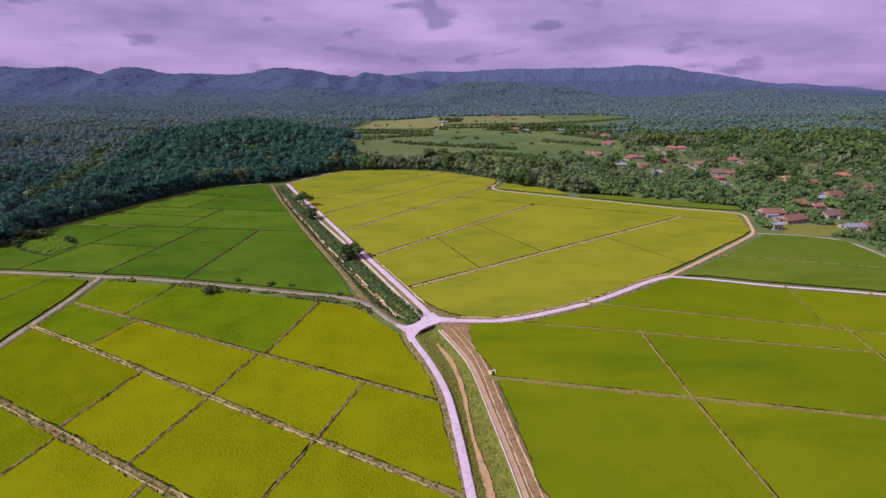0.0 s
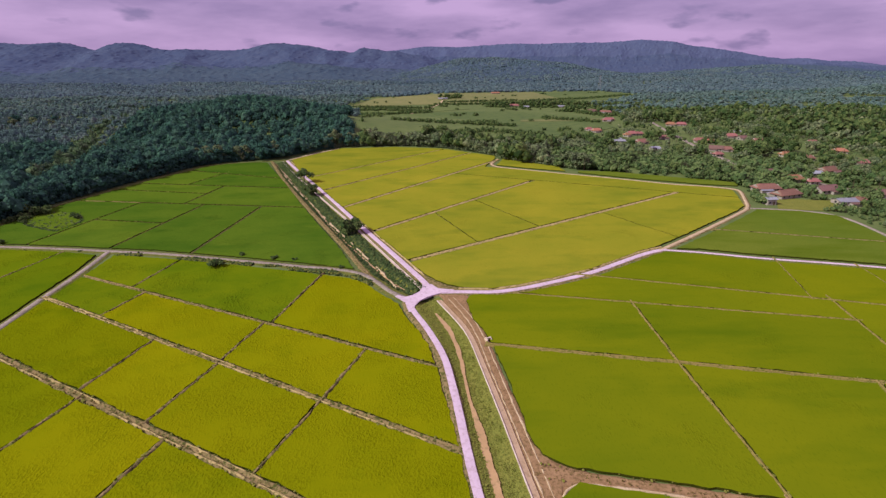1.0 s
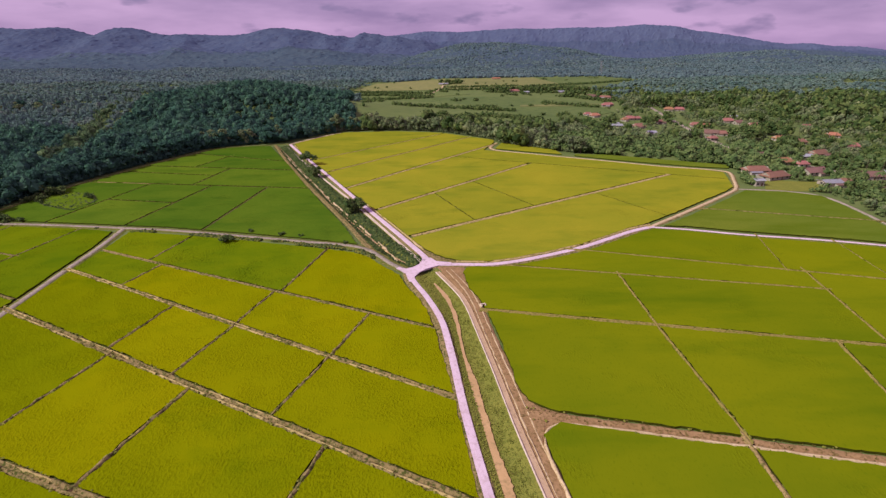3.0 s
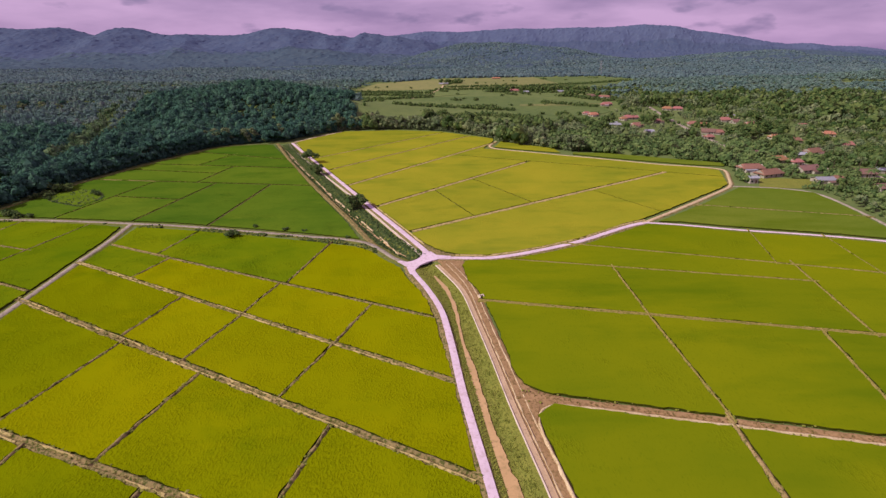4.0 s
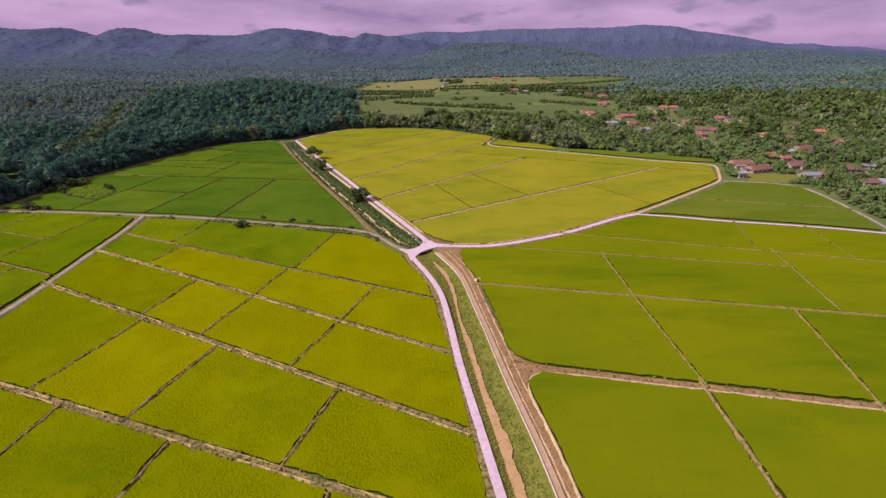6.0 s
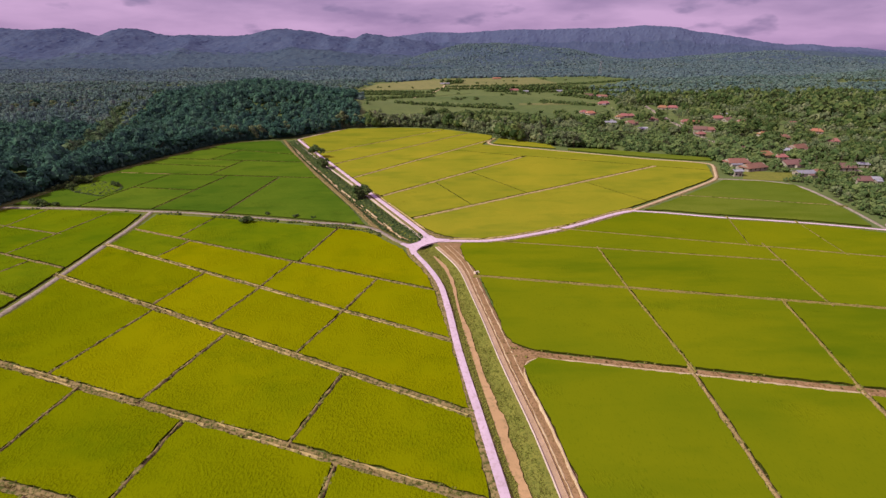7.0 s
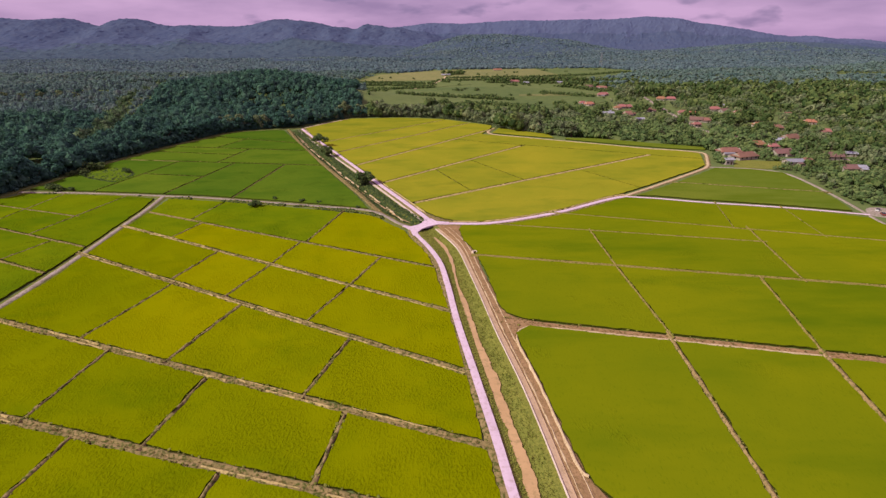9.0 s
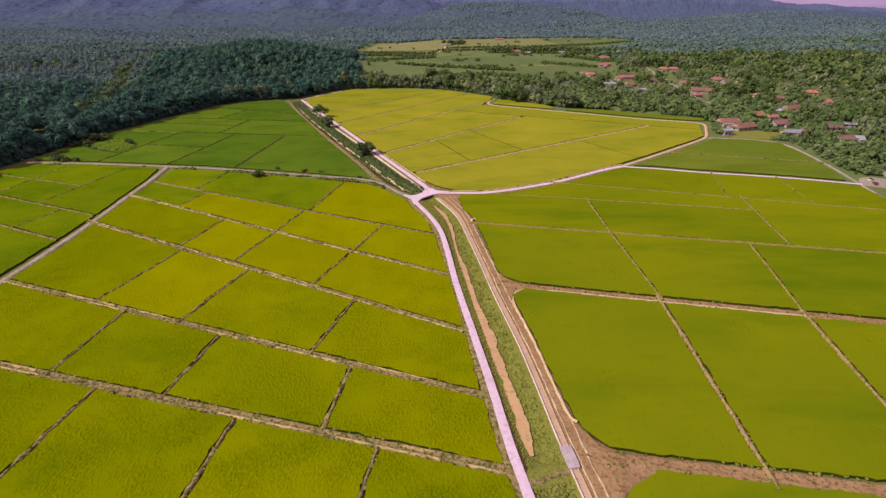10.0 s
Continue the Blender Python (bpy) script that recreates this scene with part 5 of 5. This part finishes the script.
def tree(x, y, tall, wide, material, label, seed, clumps=9, z=0.0, low=0.48):
    """A tapered trunk with limbs, and a crown of many leaf clumps."""
    rng = np.random.default_rng(seed)
    root = new("tree")
    root.location = (x, y, z)
    bm = bmesh.new()
    fork = tall * 0.38
    limb(bm, (0, 0, -0.2), (0.1, 0, fork), tall * 0.035, tall * 0.022)
    vs, fs, n = [], [], 0
    for i in range(clumps):
        a = 6.283 * i / clumps * 1.7 + rng.random()
        r = wide * (0.25 + 0.45 * rng.random()) * (0.2 if i == 0 else 1)
        c = np.array([math.cos(a) * r, math.sin(a) * r, tall * (low + (0.84 - low) * rng.random() - 0.06 * r / wide)])
        limb(bm, (0.1, 0, fork * (0.75 + 0.2 * rng.random())), c, tall * 0.014, tall * 0.004, 5)
        fv, ff = crown_form(seed * 31 + i, 40, 0.22, 0.8, 4)
        fv = fv * wide * (0.3 + 0.16 * rng.random()) + c
        vs.append(fv)
        fs.append(ff + n)
        n += len(fv)
    part("trunk", bm, BARK, root)
    crown = raw_mesh("crown", np.vstack(vs), np.vstack(fs), material)
    crown.parent = root
    return tagged(root, label, "tree")


tree(-52, 257, 8.5, 7.0, LEAF_TREE, "round dark green tree beside the drain", 1, 16, low=0.16)
tree(-97, 344, 8.5, 6.5, LEAF_TREE, "dark green tree beside the drain", 2, 14, low=0.18)
tree(-113, 385, 12, 8.0, LEAF_TREE, "tall spreading tree beside the drain road", 3, 7)
plot = sheet("overgrown_plot", [(-266, 294), (-256, 278), (-228, 264.5), (-226, 283), (-240, 300), (-258, 305)], RICE_YOUNG, 0.25, "overgrown weedy plot among young green paddies")
del plot["group"]
plot.parent = None
rim = resample([(-258, 278), (-240, 269), (-227.5, 263.5), (-225, 272), (-226, 284), (-233, 293), (-241, 300)], 0.35)
rng = np.random.default_rng(91)
x, y = (rim + rng.normal(size=rim.shape) * 0.5).T
x, y = np.append(x, -266 + 42 * rng.random(380)), np.append(y, 262 + 46 * rng.random(380))
keep = inside(x, y, [(-266, 294), (-257, 276), (-227, 262), (-224, 284), (-240, 302), (-258, 306)])
x, y = x[keep], y[keep]
scatter("plot_weeds", WEEDS, x, y, 0.6 + 0 * x, 0.3 + 0.8 * rng.random(len(x)) ** 3, 0.2 + 0.7 * rng.random(len(x)) ** 3, LEAF_TREE, "low dark weeds all over an overgrown plot", "weeds", 92, smooth=False)
for k, (bx, by, s) in enumerate(((-268, 297, 7.0), (-262, 302, 6.0), (-266, 289, 5.0), (-263, 283, 3.6), (-236, 292, 3.4), (-232, 288, 3.0), (-259, 280, 2.6), (-271, 284, 4.5))):
    tree(bx, by, s, s * 1.0, LEAF_TREE, "dark green bush at the rim of an overgrown plot", 30 + k, 6, low=0.2)
tree(-109, 209, 3.2, 4.2, LEAF_TREE, "low dark green bush beside the gravel road", 4, 8, low=0.25)
for k, (bx, by, s) in enumerate(((-102, 223, 1.6), (-84, 218, 2.0), (-73, 216, 1.4), (-250, 244, 3.0), (-243, 244, 2.4), (-257, 246, 4.5), (-262, 250, 2.4), (-48, 206, 1.4))):
    tree(bx, by, s, s * 1.3, LEAF_TREE, "small dark green bush on the road verge", 10 + k, 5, low=0.2)

# trees that stand out along the edge of the woods
PROTOTYPES = [tree(-600 - 30 * k, 760, 15 + 2.5 * (k % 3), 7.5 + 1.2 * (k % 2), LEAF_EDGE, "tall leafy tree at the edge of the woods", 50 + k, 11, low=0.22 + 0.1 * (k % 3)) for k in range(5)]
DARK_PROTOTYPES = [tree(-620 - 30 * k, 790, 15 + 2 * k, 7.5 + k, LEAF, "tall dark green tree at the edge of the woods", 60 + k, 12, low=0.16 + 0.06 * k) for k in range(3)]
for p in PROTOTYPES + DARK_PROTOTYPES:
    p["group"] = "trees along the wood's edge"
    p.location.z = float(height(p.location.x, p.location.y))
rng = np.random.default_rng(77)
EDGE_LINE = resample([(-293, 186), (-286, 222), (-284, 250), (-281, 276), (-281, 300), (-277, 330), (-268, 362), (-259, 398), (-246, 436), (-236, 466), (-214, 482), (-168, 498), (-130, 566), (-90, 574), (-54, 576), (2, 562), (60, 506), (66, 476), (112, 444), (128, 424)], 8.5)
for k, p in enumerate(EDGE_LINE):
    q = p + rng.normal(size=2) * 1.8 + np.array([-1.5 if p[0] < -120 else 1.5, 3])
    s = 0.75 + 0.4 * rng.random()
    if rng.random() < 0.12:
        continue
    c = copy_thing(DARK_PROTOTYPES[k % 3] if p[0] < -125 and (p[0] < -238 or k % 2) else PROTOTYPES[k % 5], pose(q[0], q[1], float(height(q[0], q[1])), 0, 0, rng.random() * 360))
    c.scale = (s, s, s * (0.85 + 0.25 * rng.random()))

foot = resample([tuple(p) for p in EDGE_LINE], 0.8)
foot = np.vstack([foot + np.array([-0.5, 0.5]) + rng.normal(size=foot.shape) * np.array([1.6, 1.6]) for _ in range(3)])
foot = foot[~inside(foot[:, 0], foot[:, 1], FIELDS) | (near(foot[:, 0], foot[:, 1], FIELDS + FIELDS[:1]) < 0.6)]
for dark, leaf, label in ((True, LEAF, "dark green undergrowth at the foot of the forest"), (False, LEAF_EDGE, "grey-green undergrowth at the foot of the trees")):
    x, y = foot[(foot[:, 0] < -125) == dark].T
    tall = 1.0 + 2.6 * rng.random(len(x)) ** 2
    scatter("wood_edge_bushes", UNDER_FORMS, x, y, height(x, y) + tall * 0.7, 0.9 + 1.5 * rng.random(len(x)) ** 2, tall, leaf, label, "bushes", 34, smooth=False)


def palm(x, y, tall, seed, z=0.0):
    """A coconut palm: a thin curved trunk and a head of drooping fronds."""
    rng = np.random.default_rng(seed)
    root = new("palm_tree")
    root.location = (x, y, z)
    bm = bmesh.new()
    lean = rng.normal() * 0.8
    limb(bm, (0, 0, -0.2), (lean * 0.4, 0, tall * 0.5), 0.2, 0.16, 6)
    limb(bm, (lean * 0.4, 0, tall * 0.5), (lean, 0, tall), 0.16, 0.12, 6)
    part("trunk", bm, BARK, root)
    for i in range(13):
        bm = bmesh.new()
        a, up = 6.283 * i / 13 + rng.random() * 0.3, 0.2 + 0.9 * rng.random()
        d, s = Vector((math.cos(a), math.sin(a), 0)), Vector((-math.sin(a), math.cos(a), 0))
        prev = None
        for f in (0, 0.3, 0.6, 0.85, 1.0):
            c = Vector((lean, 0, tall)) + d * 3.4 * f + Vector((0, 0, up * 2.2 * f - 3.0 * f * f))
            w = 0.55 * math.sin(math.pi * min(0.97, f * 0.8 + 0.15)) + 0.05
            rowv = [bm.verts.new(c - s * w - Vector((0, 0, w * 0.5))), bm.verts.new(c), bm.verts.new(c + s * w - Vector((0, 0, w * 0.5)))]
            if prev:
                for u in (0, 1):
                    bm.faces.new((prev[u], prev[u + 1], rowv[u + 1], rowv[u]))
            prev = rowv
        part("frond", bm, LEAF_LIT, root)
    return tagged(root, "tall coconut palm among village houses", "palm tree", "village palms")


first_palm = palm(300, 300, 11, 5)
for px, py, s in ((306, 345, 1.0), (332, 352, 1.1), (268, 355, 0.8), (296, 392, 1.1), (258, 300, 0.7), (340, 318, 1.0), (270, 420, 0.9), (352, 395, 1.2), (300, 470, 1.0), (262, 560, 1.0), (330, 520, 1.1), (345, 600, 1.0), (285, 640, 1.0), (390, 560, 1.1), (318, 288, 0.9), (278, 270, 0.8)):
    copy_thing(first_palm, pose(px, py, 0, 0, 0, px * 7 % 360)).scale = (s, s, s)
x, y, rng = spread_points(83, 165, 470, 300, 760, 33, lambda x, y: forest(x, y) & clear_of_houses(x, y, 1) & (x > 110 + 0.12 * y))
for px, py in list(zip(x, y))[:75]:
    s = 0.85 + 0.45 * rng.random()
    copy_thing(first_palm, pose(px, py, float(height(px, py)), 0, 0, rng.random() * 360)).scale = (s, s, s)

# broad trees that stand out over the village
for k, (bx, by, bs, bw, leaf) in enumerate(((322, 492, 15, 17, LEAF_TREE), (308, 484, 12, 13, LEAF_TREE), (288, 458, 9, 8, LEAF_EDGE), (207, 590, 13, 9, LEAF_TREE), (150, 515, 13, 11, LEAF_EDGE), (222, 462, 12, 9, LEAF_LIT), (176, 444, 10, 10, LEAF_LIT), (152, 446, 9, 10, LEAF_LIT), (330, 436, 11, 9, LEAF_TREE), (322, 368, 10, 9, LEAF_TREE), (294, 622, 14, 9, LEAF_TREE), (250, 480, 13, 8, LEAF_EDGE), (360, 520, 14, 12, LEAF_TREE), (395, 600, 15, 12, LEAF_TREE))):
    tree(bx, by, bs, bw, leaf, "broad leafy tree standing over the village gardens", 120 + k, 14, z=float(height(bx, by)), low=0.2)


# ---- houses ----
def box(bm, x0, x1, y0, y1, z0, z1):
    v = [bm.verts.new(p) for p in ((x0, y0, z0), (x1, y0, z0), (x1, y1, z0), (x0, y1, z0), (x0, y0, z1), (x1, y0, z1), (x1, y1, z1), (x0, y1, z1))]
    for f in ((3, 2, 1, 0), (4, 5, 6, 7), (0, 1, 5, 4), (1, 2, 6, 5), (2, 3, 7, 6), (3, 0, 4, 7)):
        bm.faces.new([v[i] for i in f])


ROOFS = {"red": (ROOF_RED, "red-tiled"), "orange": (ROOF_ORANGE, "orange-tiled"), "tin": (ROOF_TIN, "grey tin-roofed"), "dark": (ROOF_DARK, "dark red-roofed"), "shed": (ROOF_TIN, "small tin-roofed")}


def house(x, y, length, depth, turn, roof, z=0.0):
    root = new("house")
    root.matrix_basis = pose(x, y, z, 0, 0, turn)
    wall_h = 2.7 if roof != "shed" else 4.0
    l, d = length / 2, depth / 2
    rise = depth * (0.30 if roof in ("red", "orange", "dark") else 0.14)
    bm = bmesh.new()
    box(bm, -l, l, -d, d, -0.3, wall_h)
    for s in (-1, 1):                                   # gables
        g = [bm.verts.new(p) for p in ((s * l, -d, wall_h), (s * l, d, wall_h), (s * l, 0, wall_h + rise * 0.93))]
        bm.faces.new(g if s > 0 else g[::-1])
    part("wall", bm, PLASTER, root)
    bm = bmesh.new()
    e, hip = 0.8, (depth * 0.35 if roof in ("red", "orange") and length < 24 else 0.0)
    for dz, flip in ((0.0, True), (0.22, False)):
        a = [bm.verts.new(p) for p in ((-l - e, -d - e, wall_h - 0.25 + dz), (l + e, -d - e, wall_h - 0.25 + dz), (l + e - hip, 0, wall_h + rise + dz), (-l - e + hip, 0, wall_h + rise + dz), (l + e, d + e, wall_h - 0.25 + dz), (-l - e, d + e, wall_h - 0.25 + dz))]
        faces = [(0, 1, 2, 3), (4, 5, 3, 2)] + ([(1, 4, 2), (5, 0, 3)] if hip else [])
        for f in faces:
            bm.faces.new([a[i] for i in (f[::-1] if flip else f)])
    bm.verts.ensure_lookup_table()
    ring = (0, 1, 2, 4, 5, 3) if not hip else (0, 1, 4, 5)
    for i in range(len(ring)):
        a, b = ring[i], ring[(i + 1) % len(ring)]
        bm.faces.new((bm.verts[a], bm.verts[b], bm.verts[b + 6], bm.verts[a + 6]))
    roof_part = part("roof", bm, ROOFS[roof][0], root)
    bm = bmesh.new()
    box(bm, -l - e + hip - 0.05, l + e - hip + 0.05, -0.16, 0.16, wall_h + rise + 0.12, wall_h + rise + 0.32)
    part("ridge_cap", bm, ROOFS[roof][0], roof_part)
    if roof != "shed":                                  # lean-to at the back or front, under a roof of its own
        side, reach = (-1 if (x * 3 + y) % 5 < 2.5 else 1), 2.6 + (x + y) % 2
        x0, x1 = (-l * 0.9, l * 0.2) if (x + 2 * y) % 3 < 1.5 else (-l * 0.1, l * 0.95)
        bm = bmesh.new()
        box(bm, x0 + 0.2, x1 - 0.2, *sorted((side * d * 0.9, side * (d + reach))), -0.3, wall_h - 0.75)
        annex = part("annex", bm, PLASTER, root, "low lean-to with pale walls")
        bm = bmesh.new()
        rows = []
        for dz in (0.0, 0.14):
            rows.append([bm.verts.new(p) for p in ((x0, side * (d + 0.05), wall_h - 0.2 + dz), (x1, side * (d + 0.05), wall_h - 0.2 + dz), (x1, side * (d + reach + 0.5), wall_h - 0.85 + dz), (x0, side * (d + reach + 0.5), wall_h - 0.85 + dz))])
        bm.faces.new(rows[0]), bm.faces.new(rows[1][::-1])
        for i in range(4):
            bm.faces.new((rows[0][i], rows[1][i], rows[1][(i + 1) % 4], rows[0][(i + 1) % 4]))
        bmesh.ops.recalc_face_normals(bm, faces=bm.faces)
        part("annex_roof", bm, ROOFS["tin" if (x + y) % 3 < 1 else "dark"][0], annex, "rusty sheet roof")
    bays = max(2, int(length / 4))
    for i in range(bays):
        cx = -l + length * (i + 0.5) / bays
        bm = bmesh.new()
        if i == bays // 2:
            box(bm, cx - 0.5, cx + 0.5, -d - 0.04, -d + 0.05, 0, 2.1)
            part("door", bm, WOOD, root)
        else:
            box(bm, cx - 0.7, cx + 0.7, -d - 0.04, -d + 0.05, 0.9, 2.2)
            part("window", bm, GLASS_DARK, root)
    for s in (-1, 1):
        bm = bmesh.new()
        box(bm, s * l - 0.05, s * l + 0.05, -0.8, 0.8, 0.9, 2.2)
        part("window", bm, GLASS_DARK, root)
    return tagged(root, ROOFS[roof][1] + " single-storey village house with pale walls", "house", "village houses")


for row in HOUSES:
    house(*row, z=float(height(row[0], row[1])))
for path in VILLAGE_ROADS:
    loft("village_road", path, FLAT(2.4, 0.2), GRAVEL, 4, 0.2, label="grey asphalt village road among trees", category="road")


# ---- concrete slab over the flume ----
bm = bmesh.new()
slab = [(-1.35, -3.0), (1.1, -3.0), (1.35, -1.2), (1.3, 3.0), (-1.3, 3.0), (-1.4, 0.5)]
low = [bm.verts.new((x, y, 0.3)) for x, y in slab]
high = [bm.verts.new((x * 0.98, y * 0.99, 0.72)) for x, y in slab]
bm.faces.new(high)
bm.faces.new(low[::-1])
for i in range(6):
    bm.faces.new((low[i], low[(i + 1) % 6], high[(i + 1) % 6], high[i]))
slab = part("crossing_slab", bm, SLAB)
slab.matrix_basis = pose(30.9, 6.2, 0, 0, 0, 9)
tagged(slab, "thick pale concrete slab bridging the flume", "slab")


# ---- small concrete water gate at a field's corner ----
def water_gate(x, y, turn):
    root = new("water_gate")
    root.matrix_basis = pose(x, y, 0.1, 0, 0, turn)
    for s in (-0.75, 0.75):
        bm = bmesh.new()
        box(bm, s - 0.16, s + 0.16, -0.9, 0.9, -0.3, 1.0)
        bmesh.ops.bevel(bm, geom=bm.edges[:], offset=0.04, segments=1, affect="EDGES")
        part("side_wall", bm, FLUME, root)
    bm = bmesh.new()
    box(bm, -0.95, 0.95, -0.25, 0.25, 1.0, 1.22)
    bmesh.ops.bevel(bm, geom=bm.edges[:], offset=0.04, segments=1, affect="EDGES")
    part("lintel", bm, FLUME, root)
    bm = bmesh.new()
    box(bm, -0.6, 0.6, -0.05, 0.05, -0.3, 0.8)
    part("gate_board", bm, WOOD, root, "dark wooden gate board")
    return tagged(root, "small pale concrete water gate at a paddy's corner", "water gate")


water_gate(16.4, 140.2, 20)


# ---- parked cars at the field's edge ----
def car(x, y, turn, paint, label):
    root = new("car")
    root.matrix_basis = pose(x, y, 0.05, 0, 0, turn)
    bm = bmesh.new()
    side = [(-2.1, 0.35), (2.1, 0.35), (2.15, 0.75), (1.2, 0.95), (-1.9, 0.98), (-2.15, 0.8)]
    rows = [[bm.verts.new((px, s * 0.85, pz)) for px, pz in side] for s in (-1, 1)]
    for i in range(6):
        bm.faces.new((rows[0][i], rows[0][(i + 1) % 6], rows[1][(i + 1) % 6], rows[1][i]))
    bm.faces.new(rows[0][::-1])
    bm.faces.new(rows[1])
    bmesh.ops.recalc_face_normals(bm, faces=bm.faces)
    part("body", bm, paint, root)
    bm = bmesh.new()
    lo = [bm.verts.new(p) for p in ((-1.7, -0.8, 0.97), (1.0, -0.8, 0.95), (1.0, 0.8, 0.95), (-1.7, 0.8, 0.97))]
    hi = [bm.verts.new(p) for p in ((-1.3, -0.65, 1.48), (0.35, -0.65, 1.48), (0.35, 0.65, 1.48), (-1.3, 0.65, 1.48))]
    bm.faces.new(hi)
    for i in range(4):
        bm.faces.new((lo[i], lo[(i + 1) % 4], hi[(i + 1) % 4], hi[i]))
    part("cabin", bm, GLASS_DARK, root, "dark glazed cabin")
    for wx in (-1.3, 1.3):
        for wy in (-0.8, 0.8):
            bm = bmesh.new()
            bmesh.ops.create_cone(bm, cap_ends=True, segments=14, radius1=0.33, radius2=0.33, depth=0.22, matrix=pose(wx, wy, 0.33, 90, 0, 0))
            wheel = part("wheel", bm, GLASS_DARK, root)
            bm = bmesh.new()
            bmesh.ops.create_cone(bm, cap_ends=True, segments=12, radius1=0.2, radius2=0.2, depth=0.24, matrix=pose(wx, wy, 0.33, 90, 0, 0))
            part("rim", bm, STEEL, wheel, "grey steel rim")
    for wy in (-0.6, 0.6):
        bm = bmesh.new()
        box(bm, 2.08, 2.17, wy - 0.18, wy + 0.18, 0.58, 0.74)
        part("headlight", bm, STEEL, root, "pale headlight")
    return tagged(root, label, "car")


CAR_WHITE = surface("white_car_paint", (0.70, 0.68, 0.68), (0.64, 0.62, 0.62), (0.5, 0.46, 0.42), 0.5, 3.0, 0.3, 0.0, 0.01, gloss=0.5)
CAR_RED = surface("red_car_paint", (0.30, 0.05, 0.04), (0.25, 0.04, 0.035), (0.18, 0.04, 0.03), 0.5, 3.0, 0.3, 0.0, 0.01, gloss=0.5)
car(246, 197, 35, CAR_WHITE, "white car parked at the edge of the paddies")
car(243, 190, 70, CAR_RED, "dark red car parked at the edge of the paddies")


# ---- power pylon below the far hills ----
def pylon(x, y, tall):
    root = new("pylon")
    root.location = (x, y, float(height(x, y)))
    corner = lambda z: 4.5 * (1 - z / tall) + 0.6
    for sx in (-1, 1):
        for sy in (-1, 1):
            bm = bmesh.new()
            limb(bm, (sx * corner(0), sy * corner(0), 0), (sx * corner(tall), sy * corner(tall), tall), 0.35, 0.25, 4)
            part("leg", bm, STEEL, root)
    for k in range(7):
        z0, z1 = tall * k / 7, tall * (k + 1) / 7
        bm = bmesh.new()
        for sx, sy, ex, ey in ((-1, -1, 1, -1), (1, -1, 1, 1), (1, 1, -1, 1), (-1, 1, -1, -1)):
            limb(bm, (sx * corner(z0), sy * corner(z0), z0), (ex * corner(z1), ey * corner(z1), z1), 0.16, 0.16, 4)
        part("brace", bm, STEEL, root)
    for z in (0.72, 0.84, 0.96):
        bm = bmesh.new()
        limb(bm, (-7, 0, tall * z), (7, 0, tall * z), 0.3, 0.3, 4)
        part("cross_arm", bm, STEEL, root)
    return tagged(root, "tall grey steel lattice pylon before wooded hills", "pylon")


pylon(560, 1800, 46)
